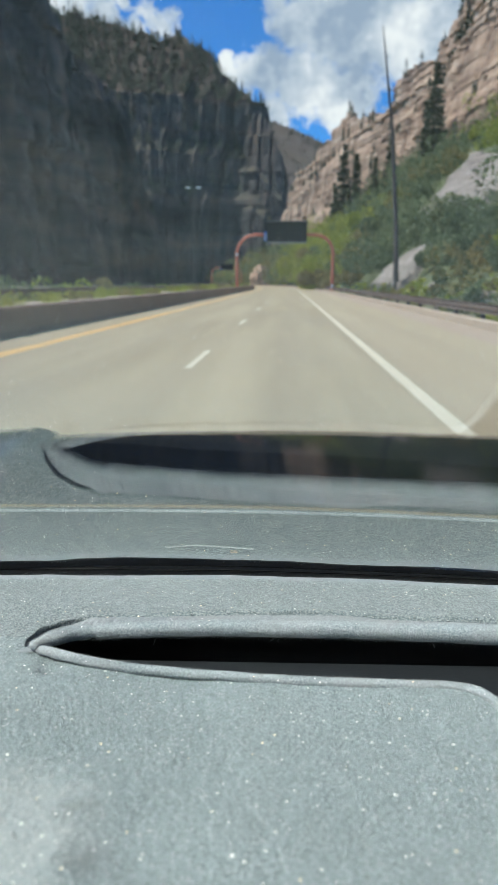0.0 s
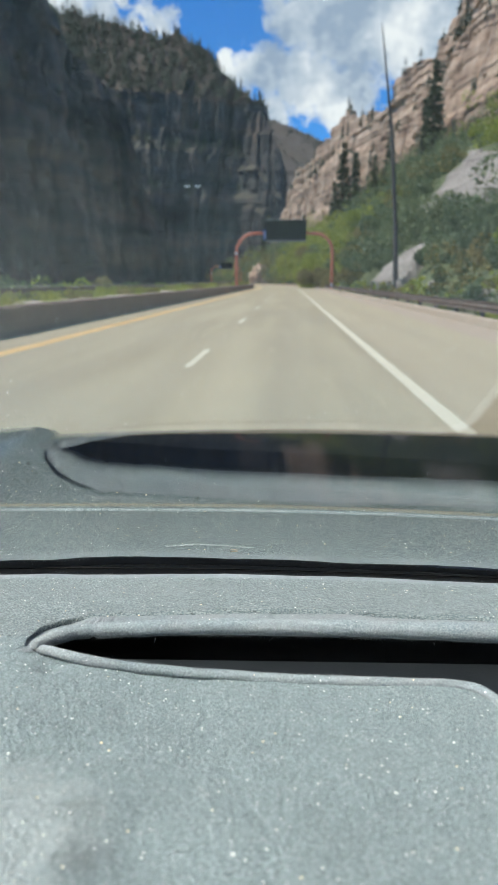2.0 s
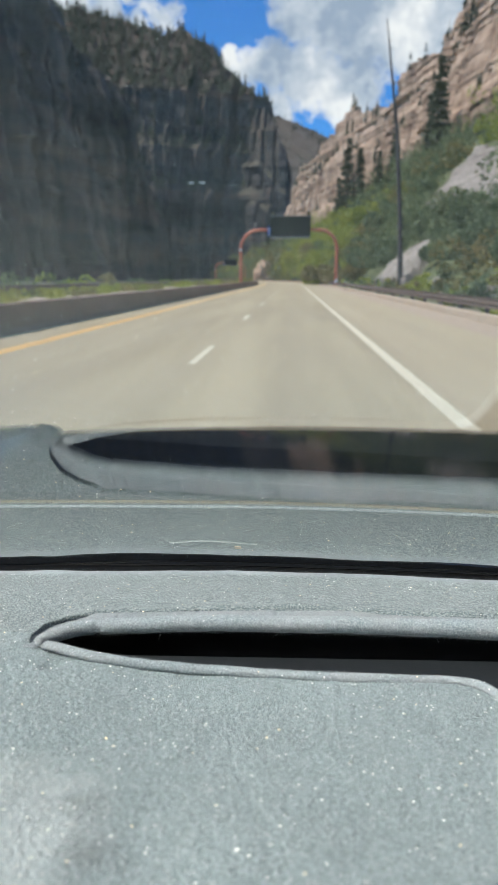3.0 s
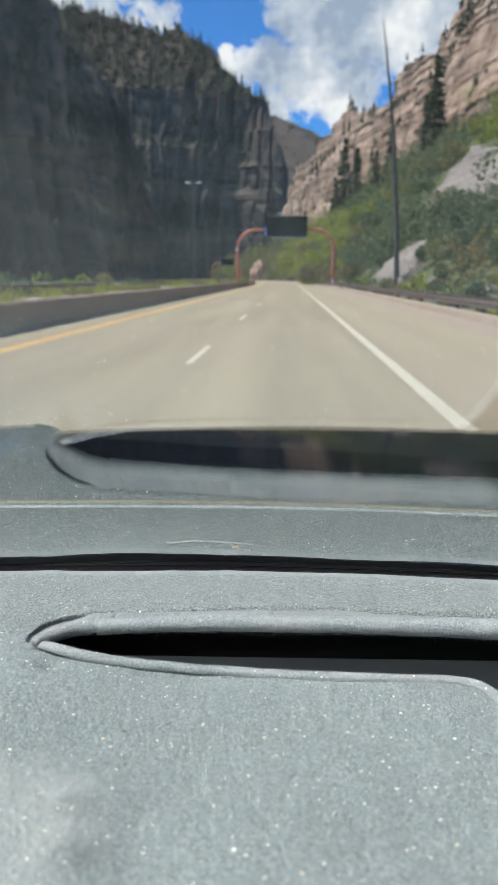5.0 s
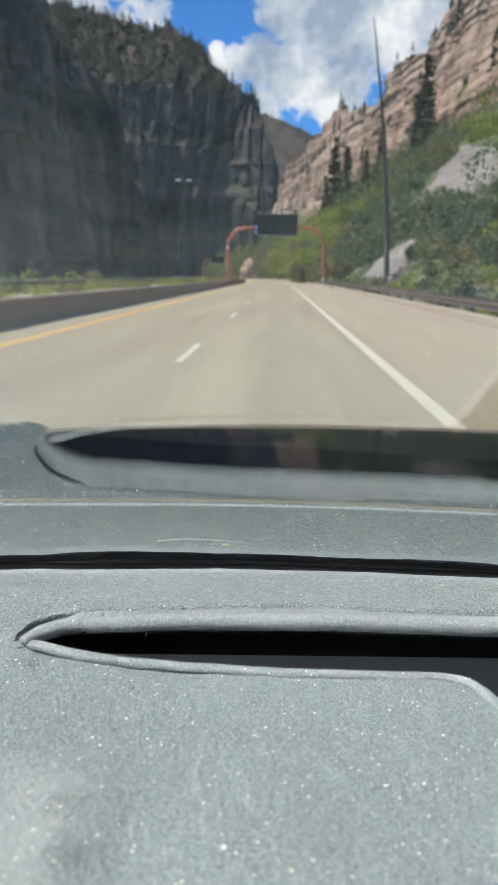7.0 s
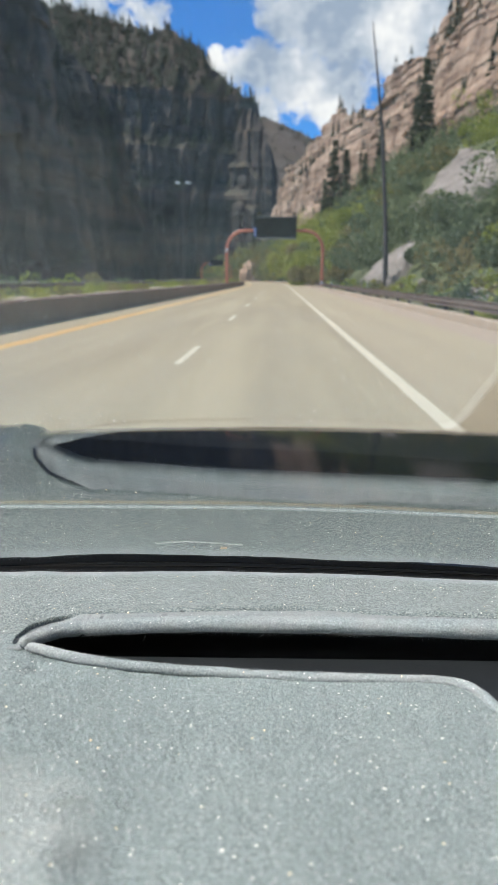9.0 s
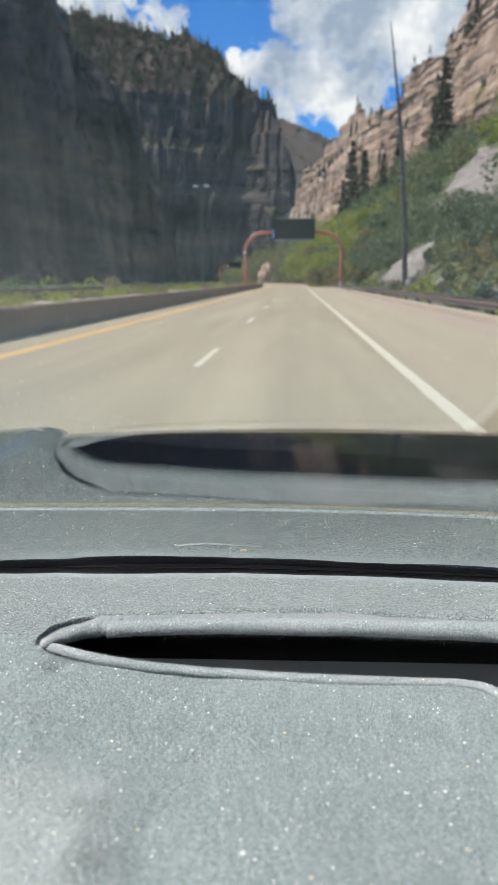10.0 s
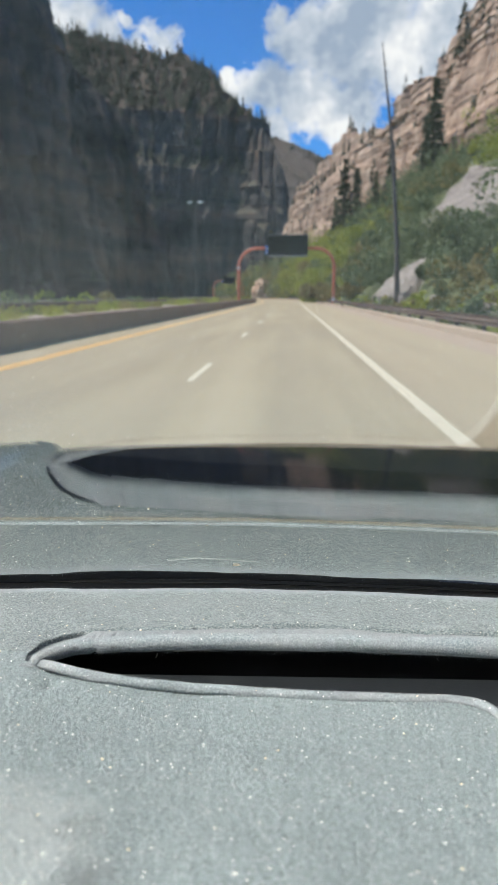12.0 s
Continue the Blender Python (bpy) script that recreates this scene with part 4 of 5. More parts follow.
def build_roadside():
    g = build_gantry()
    g.location = (-0.2, 108, 0)
    c = copy_thing(g, pose(-0.3 + bend(345), 345, 0, 0, 0, 12))
    tagged(c, "salmon arched gantry farther on, where the road bends")
    lamp = thing("street_lamp", "tall grey street lamp with two white heads behind the barrier", "street lamp", (-11.4, 80, -0.06))
    part("pole", tube([(0, 0, 0), (0, 0, 6), (0, 0, 12.0)], [0.11, 0.09, 0.06], 10), DEADWOOD, lamp)
    for side in (-1, 1):
        arm = part("arm", tube([(0, 0, 11.9), (side * 0.45, 0, 12.15), (side * 0.6, 0, 12.2)], 0.035, 6), DEADWOOD, lamp)
        part("head", box(side * 0.62 - 0.30, side * 0.62 + 0.30, -0.16, 0.16, 12.14, 12.30, 0.05), PALE, arm)
    t = thing("marker_post", "slim dark roadside marker post with reflector", "marker post", (6.0, 78, 0))
    part("stake", box(-0.05, 0.05, -0.02, 0.02, -0.1, 1.15, 0.006), RUST, t)
    part("reflector", box(-0.04, 0.04, -0.032, -0.022, 0.95, 1.1, 0.003), PALE, t)


# ---- the car round the camera ----
SLOPE = math.tan(radians(-8.0))
DASH = EYE - 0.15
GLASS_TILT, GLASS_BOW = radians(29.7), 0.336
BASE_Y, BASE_Z = 0.3544, EYE - 0.15 + 0.1044 * SLOPE


def dash_z(y):
    return DASH + (y - 0.25) * SLOPE


NEAR_EDGE = [(-0.70, 0.240), (-0.112, 0.2405), (-0.1017, 0.2362), (-0.0819, 0.2269), (-0.0649, 0.223), (-0.0422, 0.221), (-0.0202, 0.2196), (0.0015, 0.2192),
             (0.0228, 0.2178), (0.0439, 0.2183), (0.0569, 0.2194), (0.0660, 0.2190), (0.0720, 0.2168), (0.0760, 0.2093), (0.0787, 0.1996), (0.0825, 0.185), (0.70, 0.185)]
LIP_EDGE = [(-0.70, 0.240), (-0.112, 0.2405), (-0.1017, 0.2365), (-0.0859, 0.2385), (-0.0712, 0.2469), (-0.0476, 0.2515), (-0.0109, 0.2558), (0.0261, 0.2564), (0.0626, 0.2559), (0.0936, 0.2538), (0.7, 0.250)]
SEAM = [(-0.70, 0.2402), (-0.1128, 0.2405), (-0.1120, 0.2490), (-0.1106, 0.2560), (-0.1078, 0.2618), (-0.1040, 0.2663), (-0.0995, 0.2698), (-0.0925, 0.2724), (-0.0655, 0.2760), (-0.0434, 0.2788), (0.0015, 0.2826), (0.0286, 0.2847), (0.0548, 0.2807), (0.1022, 0.2798), (0.7, 0.276)]

# piped rim of the slot: across, ahead, radius
FAR_PIPING = [(-0.1035, 0.2324, 0.0021), (-0.102, 0.2352, 0.0025), (-0.0998, 0.2387, 0.0029), (-0.0967, 0.2411, 0.0031), (-0.0934, 0.2445, 0.0032), (-0.0899, 0.2477, 0.0032), (-0.0854, 0.2500, 0.0034), (-0.0784, 0.2512, 0.0035), (-0.0604, 0.2546, 0.0035), (-0.0401, 0.2575, 0.0035), (-0.0134, 0.2597, 0.0036), (0.0265, 0.2612, 0.0036), (0.0636, 0.2615, 0.0039), (0.096, 0.2618, 0.0044)]
NEAR_PIPING = [(-0.1018, 0.2341, 0.0019), (-0.0987, 0.233, 0.0020), (-0.094, 0.2308, 0.0021), (-0.0882, 0.2281, 0.0021), (-0.0826, 0.2257, 0.0022), (-0.0721, 0.2224, 0.0022), (-0.0623, 0.2204, 0.0021), (-0.0527, 0.2186, 0.0021), (-0.0342, 0.2163, 0.0021), (-0.0111, 0.2147, 0.0021), (0.0015, 0.2143, 0.0021), (0.0226, 0.2139, 0.0021), (0.0435, 0.2139, 0.0021), (0.0562, 0.2149, 0.0021), (0.0650, 0.2146, 0.0021), (0.0706, 0.2124, 0.0021), (0.0742, 0.2058, 0.0021), (0.0768, 0.1955, 0.0021)]
FAR_EDGE = [(-0.40, 0.285), (-0.28, 0.3130), (-0.20, 0.3250), (-0.1582, 0.3308), (-0.1336, 0.3347), (-0.0947, 0.3354), (-0.0309, 0.3422), (0.0336, 0.3427), (0.1219, 0.3385), (0.20, 0.328), (0.30, 0.311), (0.42, 0.282)]


def curve_at(points, x, soft=0.003):
    a = np.array(points)
    return np.mean([np.interp(x + d, a[:, 0], a[:, 1]) for d in np.linspace(-soft, soft, 9)], axis=0)


def hem_line(x):
    return float(curve_at(FAR_EDGE, x))


HEM_SAG = [(-0.20, 0.042), (-0.148, 0.036), (-0.09, 0.024), (-0.025, 0.012), (0.04, 0.022), (0.10, 0.006), (0.30, 0.0)]


def sagged(x, y, z, side):
    """The cloth sinks a little towards the slot ("near") and towards the glass ("far")."""
    if side == "near":
        s, t = np.clip((x + 0.108) / 0.085, 0, 1), np.clip((y - 0.09) / 0.115, 0, 1)
        k = 1 + 0.062 * s * s * (3 - 2 * s) * t * t * (3 - 2 * t)
    else:
        t = np.clip((y - 0.290) / 0.036, 0, 1)
        k = 1 + np.interp(x, *zip(*HEM_SAG)) * t * t * (3 - 2 * t)
    return x * k, y * k, EYE + (z - EYE) * k


def build_cover():
    """The grey cloth over the dashboard: two panels, a rolled welt round the slot and a hem towards the glass."""
    x = np.concatenate([np.linspace(-0.40, -0.20, 20)[:-1], np.linspace(-0.20, -0.125, 60)[:-1], np.linspace(-0.125, -0.075, 320)[:-1], np.linspace(-0.075, 0.20, 240)[:-1], np.linspace(0.20, 0.42, 24)])
    near, lip, far = (curve_at(c, x) for c in (NEAR_EDGE, LIP_EDGE, FAR_EDGE))
    seam = curve_at(SEAM, x, 0.0022)
    open_ = np.clip((lip - near) / 0.010, 0, 1)
    wob = fractal(x * 45, 0 * x, 0.2, 3, 90) * 0.0002
    cover = thing("dashboard_cover", "grey velour cloth cover lying on the dashboard", "dashboard cover")

    def sheet(name, rows, mat, label, keep=None):
        c = len(x)
        sel = np.ones(c, bool) if keep is None else keep
        ys, zs = np.stack([r[0] for r in rows]), np.stack([r[1] for r in rows])
        xs = np.broadcast_to(x, ys.shape)
        if name != "welt":
            xs, ys, zs = sagged(xs, ys, zs, "near" if name == "main_panel" else "far")
        part(name, grid_mesh(xs[:, sel], ys[:, sel], zs[:, sel]), mat, cover, label, True)

    def lumps(y, big=0.0016):
        return fractal(x * 22, y * 22, 0.1, 4, 91) * big * 2 + fractal(x * 240, y * 240, 0.5, 3, 92) * 0.0006

    tip = np.clip((-0.1095 - x) / 0.002, 0, 1)
    main_end = near - 0.0014 * open_ + 0.007 * tip + wob
    rows = []
    for f in np.linspace(0, 1, 110):
        y = -0.25 + (main_end + 0.25) * (1 - (1 - f) ** 1.4)
        edge = 1 - (1 - np.clip((near - y) / 0.006, 0, 1)) * open_
        bead = 0.0002 * np.exp(-((near - y - 0.0052) / 0.0016) ** 2) * open_ - 0.0030 * np.exp(-((x + 0.0925) / 0.004) ** 2 - ((y - 0.2215) / 0.004) ** 2)
        fold = 0.0035 * np.clip((x + 0.085) / 0.035, 0, 1) * np.clip((-0.036 - x) / 0.016, 0, 1) * np.clip((0.165 - y) / 0.03, 0, 1)
        rows.append((y, dash_z(y) + lumps(y) * np.clip(edge + 0.2, 0, 1) + bead + fold))
    sheet("main_panel", rows, FABRIC, "thick grey velour panel")
    depth = np.clip((seam - lip) / 0.024, 0.0, 1)
    ends = np.clip((-0.0855 - x) / 0.015, 0, 1)
    ends = ends * ends * (3 - 2 * ends)

    def piping(points, lift, tail, name, label, crease=9.0):
        p = np.array(points + tail)
        t = np.concatenate([[0], np.cumsum(np.hypot(np.diff(p[:, 0]), np.diff(p[:, 1])))])
        u = np.linspace(0, t[-1], 260)
        q = np.stack([np.mean([np.interp(np.clip(u + d, 0, t[-1]), t, p[:, k]) for d in np.linspace(-0.004, 0.004, 7)], axis=0) for k in range(3)], 1)
        r = q[:, 2] * (1 + 0.10 * fractal(u * 160, 0 * u, 1.5, 3, 95))
        r = r * (1 - 0.40 * np.exp(-((q[:, 0] - crease) / 0.0009) ** 2))
        line = [(a, b, dash_z(b) + lift + 0.0006 * w) for a, b, w in zip(q[:, 0], q[:, 1], fractal(u * 60, 0 * u, 2.5, 3, 96))]
        if label.startswith("thin"):
            line = [tuple(float(c) for c in sagged(*p, "near")) for p in line]
        part(name, tube(line, r.tolist(), 14), WELT, cover, label, True)

    piping(FAR_PIPING, 0.0022, [(0.25, 0.262, 0.0042), (0.41, 0.255, 0.0042)], "piping", "thick pale grey piping along the slot", -0.0835)
    piping(NEAR_PIPING, 0.0007, [(0.0792, 0.188, 0.0021), (0.083, 0.173, 0.0021), (0.088, 0.14, 0.0021)], "piping", "thin pale grey piping along the slot")
    # puckered strip between the piping and the seam
    tuck = fractal(x * 230, 0 * x, 8.1, 3, 94)
    dents = np.maximum(0, np.sin(x * (2 * math.pi / 0.0058) + 5 * fractal(x * 60, 0 * x, 3.3, 2, 97))) ** 3
    under = np.interp(x, [p[0] for p in FAR_PIPING] + [0.41], [p[1] for p in FAR_PIPING] + [0.255]) - 0.001
    rows = []
    for f in np.linspace(0, 1, 30):
        low = under + 0.001
        y = low + np.maximum(seam + 0.006 * ends - low, 0) * f
        pucker = tuck * 0.0022 * math.exp(-((f - 0.55) / 0.3) ** 2)
        pucker = pucker - 0.0010 * dents * math.exp(-((f - 0.62) / 0.2) ** 2)
        sunk = 0.0024 * ends * (1 - tip) * min(1.0, f / 0.3) ** 2
        rows.append((y, dash_z(y) - 0.0002 - 0.0014 * tip - sunk + 0.0014 * (1 - ends) * math.sin(math.pi * f) + pucker * (1 - 0.85 * ends) + lumps(y) * 0.35))
    sheet("welt", rows, WELT_STRIP, "puckered pale grey strip", (x > -0.1128) & (x < 0.41))

    rows = []
    for f in np.linspace(0, 1, 60):
        start = seam * (1 - tip) + main_end * tip
        y = start + (far - 0.0060 + wob - start) * f ** 1.3
        groove = -0.0026 * np.exp(-((y - seam) / 0.0013) ** 2) * depth * (1 - ends)
        step = 0.0014 * np.exp(-((y - seam - 0.0040) / 0.0026) ** 2) * depth * (1 - ends) + 0.0012 * ends * np.exp(-((y - seam) / 0.004) ** 2) * (1 - tip)
        if f == 0:  # the edge is turned down where the slot narrows
            rows.append((y + 0.0008 - 0.0018 * tip, dash_z(y) + lumps(y) - 0.0030 * ends * (1 - tip) - 0.0005 * tip))
            rows.append((y - 0.0003 - 0.0002 * tip, dash_z(y) + lumps(y) - 0.0016 * ends * (1 - tip) - 0.0002 * tip))
        stitch = -0.0003 * math.exp(-((1 - f) / 0.02) ** 2)
        rows.append((y, dash_z(y) + lumps(y) * (1 - 0.7 * f * f) + groove + step + stitch))
    sheet("far_panel", rows, FABRIC_GRAINY, "thick grey velour panel with stronger grain")

    rows = []
    hem_y = far + wob
    for k in range(0, 23):  # a flat border that rolls down over the edge
        a = max(0.0, (k - 8) / 14) * math.pi * 0.9
        y = hem_y - 0.0070 + 0.0052 * min(1.0, k / 8) + 0.0028 * math.sin(a)
        puff = 0.0005 * math.sin(math.pi * min(1.0, (k + 0.3) / 14))
        rows.append((y, dash_z(y) - 0.0003 + puff + lumps(y) * 0.3 - 0.0030 * (1 - math.cos(a))))
    sheet("hem", rows, WELT, "smooth rolled hem")
    # stray fibres along the cut edges
    rng = np.random.default_rng(31)
    hairs = []
    fp = np.array(FAR_PIPING)
    npp = np.array(NEAR_PIPING[:-4])
    for k in range(5200):
        if k < 2600:  # under the thick piping
            x0 = rng.uniform(-0.098, 0.095)
            c, r = np.interp(x0, fp[:, 0], fp[:, 1]), np.interp(x0, fp[:, 0], fp[:, 2])
            a = rng.normal(-0.55, 0.5)
            base = (x0, c - r * math.cos(a), dash_z(c) + 0.0022 + r * math.sin(a))
            way, length = Vector((rng.normal(0, 0.7), -math.cos(a), math.sin(a) - 0.5)), rng.gamma(3.0, 0.00028)
        elif k < 3900:  # along the hem
            x0 = rng.uniform(-0.19, 0.16)
            base = (x0, float(np.interp(x0, x, hem_y)) - rng.uniform(0, 0.004), 0)
            base = (x0, base[1], dash_z(base[1]) + 0.0004)
            way, length = Vector((rng.normal(0, 0.8), 0.4, 0.7)), rng.gamma(2.6, 0.00024)
        else:  # over the thin piping
            x0 = rng.uniform(-0.098, 0.055)
            c, r = np.interp(x0, npp[:, 0], npp[:, 1]), np.interp(x0, npp[:, 0], npp[:, 2])
            base = (x0, c + r * 0.3, dash_z(c) + 0.0008 + r * 0.9)
            way, length = Vector((rng.normal(0, 0.9), 0.5, 0.5)), rng.gamma(2.6, 0.00017)
        b = Vector(base if k < 2600 else [float(c) for c in sagged(*base, "far" if k < 3900 else "near")])
        hairs.append((b - Vector((0.00004, 0, 0)), b + Vector((0.00004, 0, 0)), b + way.normalized() * length))
    me = bpy.data.meshes.new("fuzz")
    me.from_pydata([v for h in hairs for v in h], [], [(3 * i, 3 * i + 1, 3 * i + 2) for i in range(len(hairs))])
    fz = bmesh.new()
    fz.from_mesh(me)
    bpy.data.meshes.remove(me)
    fuzz = part("fuzz", fz, WELT, cover)
    tagged(fuzz, "fine stray fibres along the cloth's edges", kind="stuff")
    for k in range(3):
        x0 = rng.uniform(-0.06, 0.09)
        y0 = float(np.interp(x0, x, lip)) + 0.001
        z0, a = dash_z(y0), rng.uniform(-0.003, 0.003)
        part("loose_thread", tube([(x0, y0, z0 - 0.001), (x0 + a * 0.4, y0 - 0.0014, z0 - 0.0012), (x0 + a, y0 - 0.003, z0 - rng.uniform(0.001, 0.002))], [0.00008, 0.00007, 0.00004], 4), WELT, cover)


def glass_point(x, along, off=0.0):
    """A place on the windscreen: across, metres up from its lower edge, metres off its inner face."""
    return Vector((x, BASE_Y - GLASS_BOW * x * x - along * math.cos(GLASS_TILT) - off * math.sin(GLASS_TILT), BASE_Z + along * math.sin(GLASS_TILT) - off * math.cos(GLASS_TILT)))


def glass_sheet(outline_low, outline_top, thick, off):
    """A thin plate on the windscreen between two lines of (across, along)."""
    xs = np.linspace(outline_low[0][0], outline_low[-1][0], 121)
    lo = np.interp(xs, [p[0] for p in outline_low], [p[1] for p in outline_low])
    hi = np.interp(xs, [p[0] for p in outline_top], [p[1] for p in outline_top])
    v, f = [], []
    for x, a, b in zip(xs, lo, hi):
        v += [tuple(glass_point(x, a, off)), tuple(glass_point(x, b, off)), tuple(glass_point(x, b, off - thick)), tuple(glass_point(x, a, off - thick))]
    for i in range(len(xs) - 1):
        for k in range(4):
            a, b = 4 * i + k, 4 * i + (k + 1) % 4
            f.append((a, b, b + 4, a + 4))
    f += [(3, 2, 1, 0), tuple(4 * (len(xs) - 1) + k for k in range(4))]
    return v, f


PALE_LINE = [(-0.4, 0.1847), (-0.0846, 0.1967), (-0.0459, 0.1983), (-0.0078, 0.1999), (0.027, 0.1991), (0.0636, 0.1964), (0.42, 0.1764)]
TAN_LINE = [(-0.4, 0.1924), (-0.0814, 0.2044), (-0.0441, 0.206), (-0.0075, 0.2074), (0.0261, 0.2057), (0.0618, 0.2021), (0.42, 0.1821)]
SCRATCH = [(-0.0522, 0.1043), (-0.0374, 0.1135), (-0.0245, 0.1088), (-0.0138, 0.1039)]
CHIP = (-0.0249, 0.0889)


def build_car():
    car = thing("car", "dark car with a cloth-covered dashboard seen from within", "car")
    left, right = -0.78, 1.06
    # dashboard below the cloth, with its vent
    xs = np.concatenate([np.linspace(left + 0.03, -0.125, 30), np.linspace(-0.118, 0.45, 40), np.linspace(0.455, right - 0.03, 30)])
    shore = 0.338 - GLASS_BOW * xs ** 2
    vent_near = np.minimum(0.2388 + 0.045 * np.clip(xs + 0.03, -0.1, 0.3), shore)
    vent_far = np.minimum(0.274, shore)

    def plate(ya, yb, keep):
        cut = np.stack([ya[keep], ya[keep], yb[keep], yb[keep]])
        low = np.array([0.06, 0.0, 0.0, 0.06])[:, None]
        deep = np.where(cut > 0.28, 0.014, 0.0)
        px, py, pz = sagged(np.broadcast_to(xs[keep], cut.shape), cut, dash_z(cut) - 0.0048 - low - deep, "near")
        unmoved = cut >= 0.2735
        return grid_mesh(np.where(unmoved, xs[keep], px), np.where(unmoved, cut, py), np.where(unmoved, dash_z(cut) - 0.0048 - low - deep, pz))
    every = xs > -9
    d = part("dashboard", plate(np.full_like(xs, -0.25), vent_near, every), GREYPLASTIC, car, "charcoal plastic dashboard")
    part("vent_side", plate(vent_near, vent_far, xs < -0.117), GREYPLASTIC, d)
    part("vent_side", plate(vent_near, vent_far, xs > 0.449), GREYPLASTIC, d)
    part("front_strip", plate(vent_far, shore, shore > 0.2745), GREYPLASTIC, d)
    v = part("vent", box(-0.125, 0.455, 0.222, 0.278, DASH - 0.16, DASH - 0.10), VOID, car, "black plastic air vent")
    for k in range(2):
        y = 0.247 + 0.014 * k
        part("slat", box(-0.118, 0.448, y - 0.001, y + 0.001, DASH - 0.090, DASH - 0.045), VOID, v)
    lip = np.array([hem_line(q) for q in xs])
    inner = BASE_Y - 0.0018 - GLASS_BOW * xs ** 2
    bx, by, bz = sagged(xs, lip + 0.0012, dash_z(lip) - 0.0003, "far")
    band = np.stack([by, np.maximum(inner + 1.75 * (dash_z(lip) - bz), by + 0.0002)])
    part("gasket", grid_mesh(np.stack([bx, xs]), band, np.stack([bz, bz + dash_z(band[1]) - dash_z(by)])), GASKET, d, "black rubber strip under the glass, toned for the gap's shade")
    part("seal_bead", tube([(float(q), float(a + 0.55 * (b - a)), float(c) + 0.0003) for q, a, b, c in zip(bx[::2], band[0][::2], band[1][::2], bz[::2])], 0.0005, 6), GASKET, d, "thin black bead in the rubber strip")
    # black block under the gap, its colour standing for the shade there
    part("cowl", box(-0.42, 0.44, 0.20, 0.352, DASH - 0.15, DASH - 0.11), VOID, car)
    # windscreen
    top = 0.62
    verts, faces = glass_sheet([(left - 0.01, -0.03), (right + 0.01, -0.03)], [(left + 0.08, top), (right - 0.08, top)], 0.0014, 0.0)
    w = part("windscreen", (verts, [f[::-1] for f in faces]), GLASS, car, "sloping clear windscreen mirroring the dashboard cloth")
    w.visible_shadow = False
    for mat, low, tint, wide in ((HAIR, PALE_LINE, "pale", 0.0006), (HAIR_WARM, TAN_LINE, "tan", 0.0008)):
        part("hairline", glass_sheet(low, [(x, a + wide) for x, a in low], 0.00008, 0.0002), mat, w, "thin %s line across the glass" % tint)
    part("scratch", glass_sheet(SCRATCH, [(x, a + 0.0007) for x, a in SCRATCH], 0.00008, 0.0002), SCRATCHED, w, "pale scratch on the glass")
    part("chip", glass_sheet([CHIP, (CHIP[0] + 0.003, CHIP[1])], [(CHIP[0], CHIP[1] + 0.0025), (CHIP[0] + 0.003, CHIP[1] + 0.0025)], 0.00008, 0.0004), CHIPPED, w, "small orange chip in the glass")
    rng = np.random.default_rng(88)
    specks = []
    for _ in range(45):  # dust and dried drops on the glass
        x0, a0, r = rng.uniform(-0.20, 0.19), rng.uniform(0.06, 0.42), min(0.00028, rng.gamma(2.0, 0.00007) + 0.00005)
        specks.append([tuple(glass_point(x0 + r * math.cos(q), a0 + 1.6 * r * math.sin(q), 0.0004)) for q in (0, 1.2, 2.3, 3.4, 4.6, 5.5)])
    sv = [v for k in specks for v in k]
    dust = part("dust", (sv, [tuple(range(6 * k, 6 * k + 6)) for k in range(len(specks))]), DUST, w)
    tagged(dust, "pale dust specks on the glass", kind="stuff")
    part("cowl_grille", box(-0.5, 0.55, 0.40, 0.88, 1.09, 1.150, 0.01), COWLING, car, "matt black cowl behind the bonnet")
    # bonnet: its crown just hides the near road
    rows = [(0.40, 1.158), (0.55, 1.149), (0.75, 1.136), (0.95, 1.122), (1.2, 1.104), (1.45, 1.085), (1.62, 1.071), (1.72, 1.060), (1.78, 1.043), (1.82, 1.01), (1.85, 0.94), (1.86, 0.85)]
    cols = np.linspace(left, right, 93)
    xs, ys, zs = [], [], []
    for y, z in rows:
        u = (cols - 0.14) / 0.92
        crown = -0.012 * np.abs(u) ** 3 + 0.023 * np.clip((-0.625 - cols) / 0.02, 0, 1) + 0.016 * np.clip((cols - 0.92) / 0.02, 0, 1)
        xs.append(cols)
        ys.append(np.full_like(cols, y) - (0.10 if y > 1.3 else 0.28) * u ** 2)
        zs.append(z + crown)
    part("bonnet", grid_mesh(np.array(xs), np.array(ys), np.array(zs)), CARPAINT, car, "glossy dark bonnet", True)
    # shell: sections across the car, rounded over the shoulders and drawn in at both ends
    mid, half = (left + right) / 2, (right - left) / 2
    crest = [(-2.92, 0.80), (-2.88, 0.96), (-2.75, 1.05), (-2.0, 1.11), (0.36, 1.10), (0.62, 1.075), (1.60, 0.96), (1.76, 0.90), (1.84, 0.80), (1.86, 0.66)]
    ys = np.concatenate([np.linspace(-2.92, -2.6, 10), np.linspace(-2.5, 1.4, 28), np.linspace(1.5, 1.86, 10)])
    zt = profile_line(crest, ys)
    draw = 1 - 0.16 * np.clip((ys - 1.35) / 0.51, 0, 1) ** 2.2 - 0.10 * np.clip((-2.45 - ys) / 0.47, 0, 1) ** 2.2
    across = np.array([-0.86, -0.97, -0.995, -1.0, -0.99, -0.955, -0.87, -0.5, 0.0, 0.5, 0.87, 0.955, 0.99, 1.0, 0.995, 0.97, 0.86])
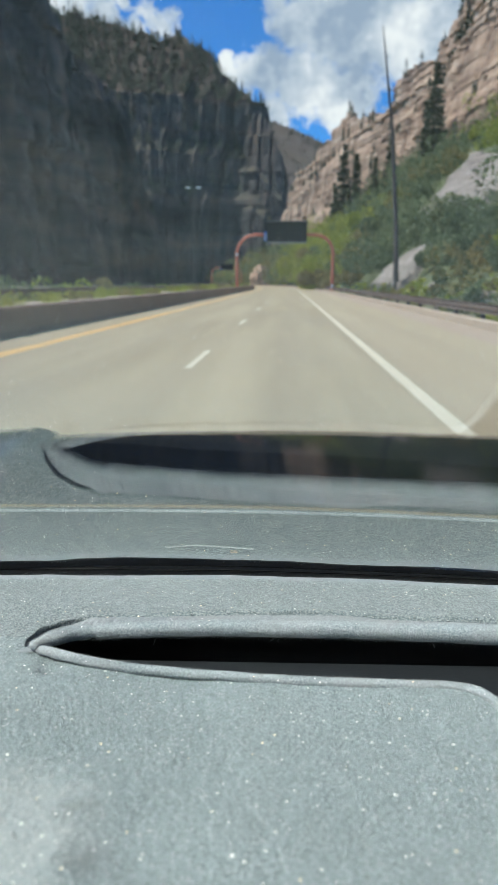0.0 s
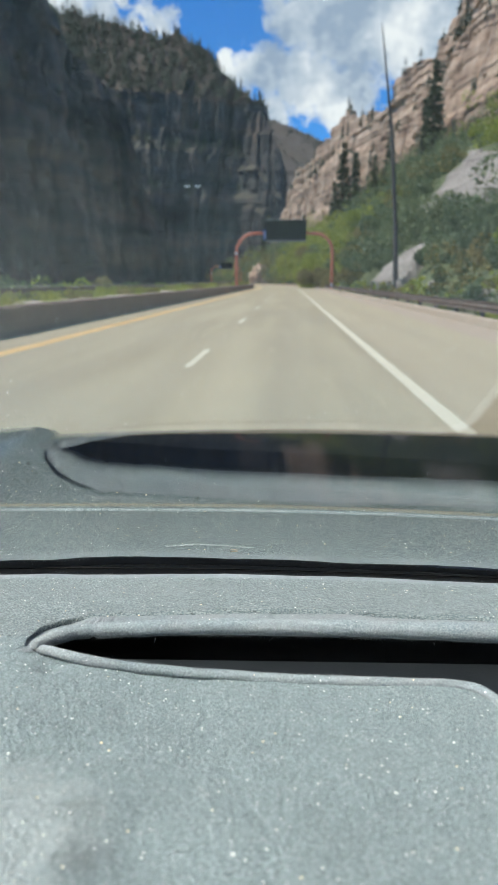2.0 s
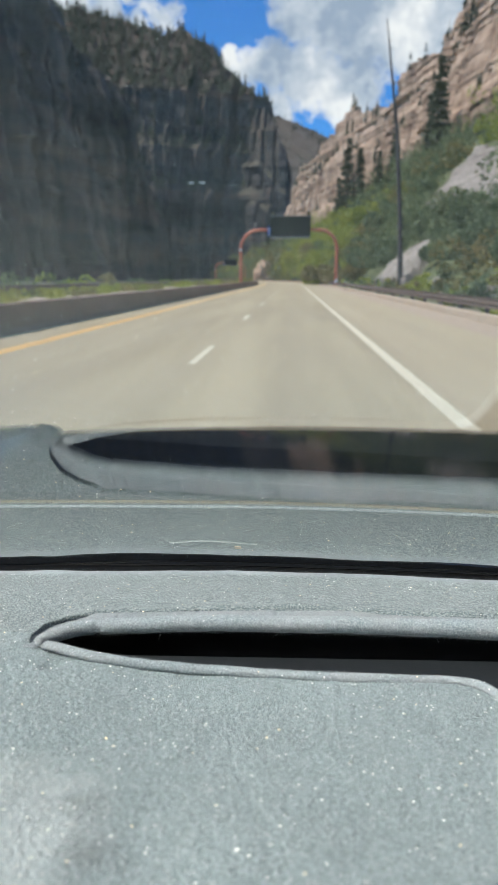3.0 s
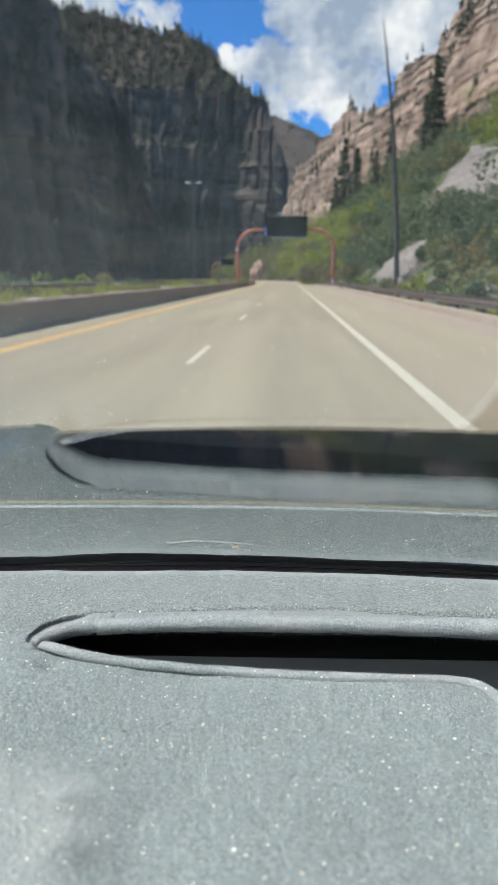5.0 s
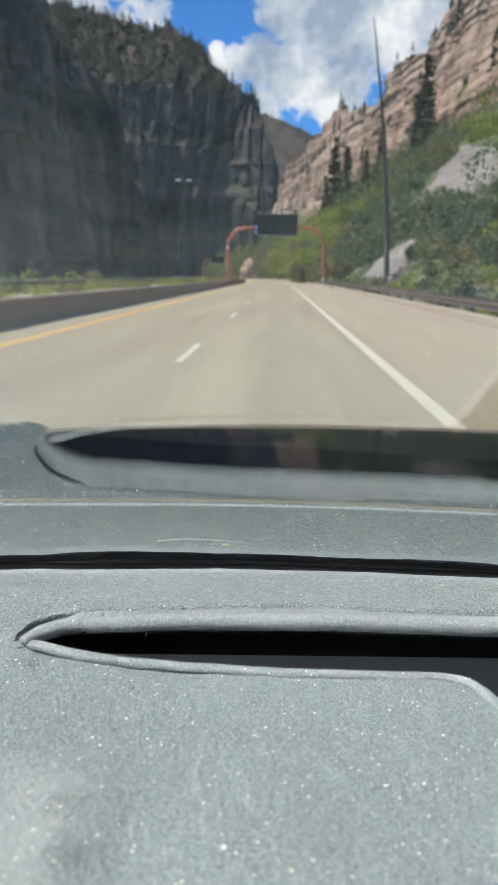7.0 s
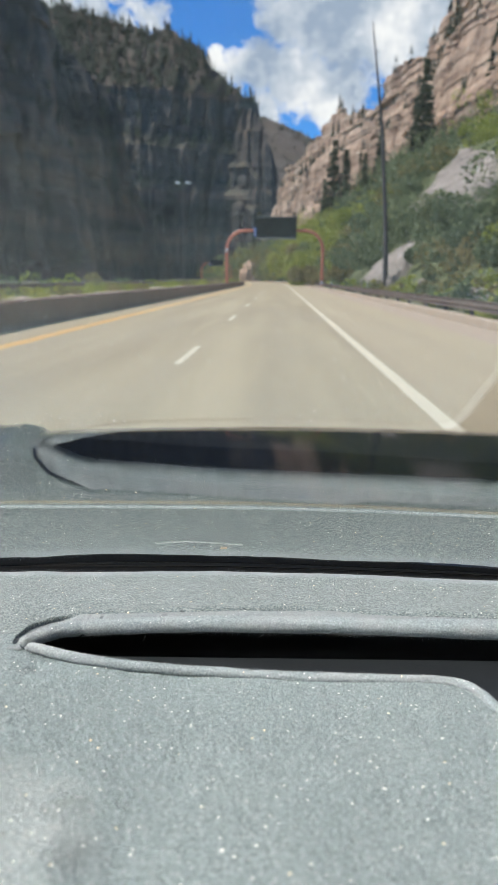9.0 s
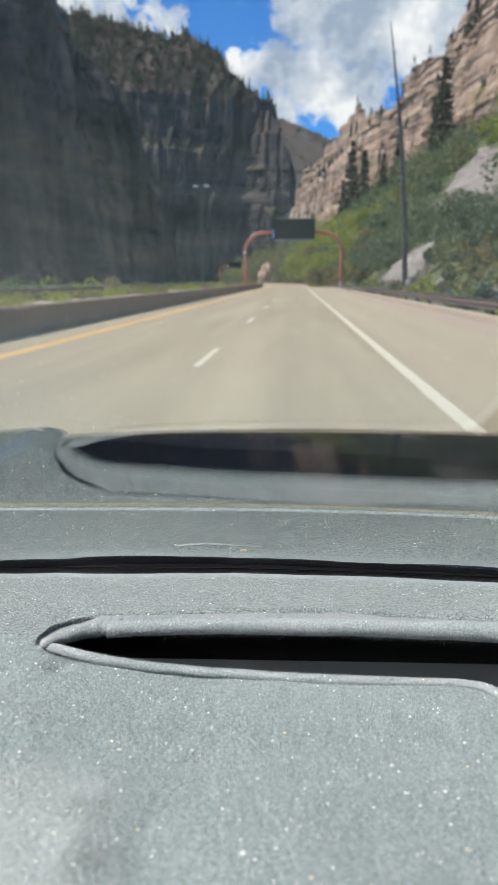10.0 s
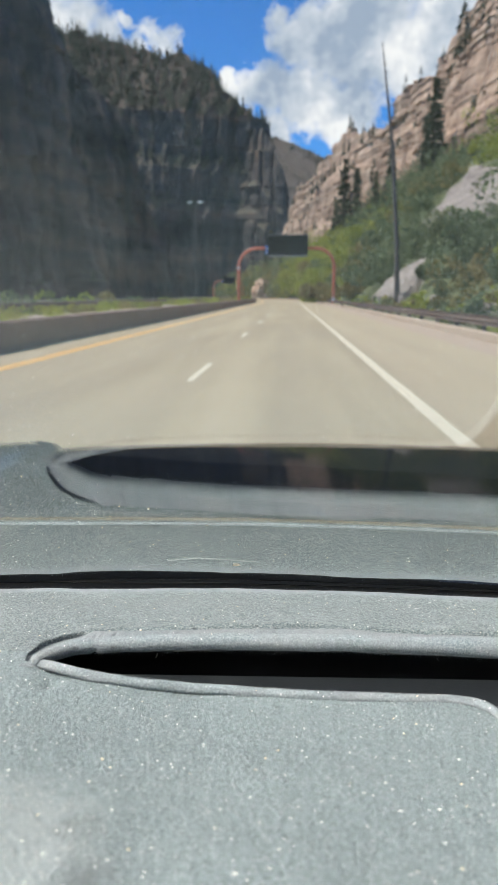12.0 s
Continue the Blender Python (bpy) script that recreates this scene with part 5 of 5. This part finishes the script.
    share = np.array([0.0, 0.05, 0.22, 0.55, 0.80, 0.93, 0.985, 1.0, 1.0, 1.0, 0.985, 0.93, 0.80, 0.55, 0.22, 0.05, 0.0])
    sx = mid + half * draw[:, None] * across[None, :]
    sz = 0.26 + (zt[:, None] - 0.26) * share[None, :]
    verts, faces = grid_mesh(sx, np.broadcast_to(ys[:, None], sx.shape), sz)
    n, rows_of = len(across), len(ys)
    faces += [tuple(range(n)), tuple(range((rows_of - 1) * n, rows_of * n))[::-1], *[(k * n, (k + 1) * n, (k + 1) * n + n - 1, k * n + n - 1) for k in range(rows_of - 1)]]
    body = part("car_body", (verts, faces), CARPAINT, car, "", True)
    for f in body.data.polygons[(n - 1) * (rows_of - 1):]:
        f.use_smooth = False
    for y0, y1 in ((1.85, 1.90), (-2.96, -2.91)):
        part("bumper", box(mid - 0.72, mid + 0.72, y0, y1, 0.36, 0.56, 0.02), PLASTIC, car)
    roof_z = glass_point(0, top).z
    u = np.linspace(-1, 1, 25)
    rx = mid + (half - 0.1) * u
    front = np.array([tuple(glass_point(x, top)) for x in rx])
    v = np.linspace(0, 1, 14)[:, None]
    ry = front[None, :, 1] * (1 - v) - 1.9 * v
    rz = front[None, :, 2] * (1 - v) + (roof_z - 0.05) * v + 0.05 * np.sin(np.pi * v) * (1 - u[None, :] ** 2) + 0.028 * (1 - u[None, :] ** 6) * np.minimum(1, 8 * v)
    lower, low_faces = grid_mesh(np.broadcast_to(rx, ry.shape), ry, np.broadcast_to(front[None, :, 2], ry.shape) * (1 - v) + (roof_z - 0.06) * v - 0.012)
    upper, up_faces = grid_mesh(np.broadcast_to(rx, ry.shape), ry, rz)
    k = len(upper)
    part("roof", (upper + lower, up_faces + [tuple(q + k for q in f[::-1]) for f in low_faces]), CARPAINT, car, "", True)
    rear = [(-1.9, roof_z - 0.035), (-2.32, 1.10)]
    pane = bmesh.new()
    for off in (0.0, 0.004):
        for q, (y, z) in enumerate(rear):
            for side in (-1, 1):
                pane.verts.new((mid + side * (half - (0.16, 0.10)[q]), y - off, z + off))
    pane.verts.ensure_lookup_table()
    for f in ((0, 1, 3, 2), (4, 6, 7, 5), (0, 4, 5, 1), (2, 3, 7, 6), (0, 2, 6, 4), (1, 5, 7, 3)):
        pane.faces.new([pane.verts[q] for q in f])
    bmesh.ops.recalc_face_normals(pane, faces=pane.faces)
    part("rear_window", pane, GLASS, car).visible_shadow = False
    for x, xt in ((left + 0.02, left + 0.10), (right - 0.02, right - 0.10)):
        part("pillar", tube([tuple(glass_point(x, -0.02) - Vector((0, 0, 0.14))), tuple(glass_point(x, 0.0)), tuple(glass_point(xt, top))], 0.022, 8), PLASTIC, car)
        part("pillar", tube([(x, -2.3, 1.08), (xt, -1.85, roof_z + 0.01)], 0.04, 8), PLASTIC, car)
    for x, side in ((left, -1), (right, 1)):
        for y in (-2.1, 1.05):
            wheel = part("wheel", tube([(x - side * 0.16, y, 0.32), (x + side * 0.02, y, 0.32)], 0.32, 28), RUBBER, car)
            part("rim", tube([(x + side * 0.015, y, 0.32), (x + side * 0.03, y, 0.32)], 0.21, 20), METAL, wheel)
    build_cover()


build_ground()
hill, cliff_l, bluff, ridge, cliff_r = build_land()
build_plants(hill, cliff_l, bluff, ridge, cliff_r)
build_rocks(hill)
build_roadside()
build_car()
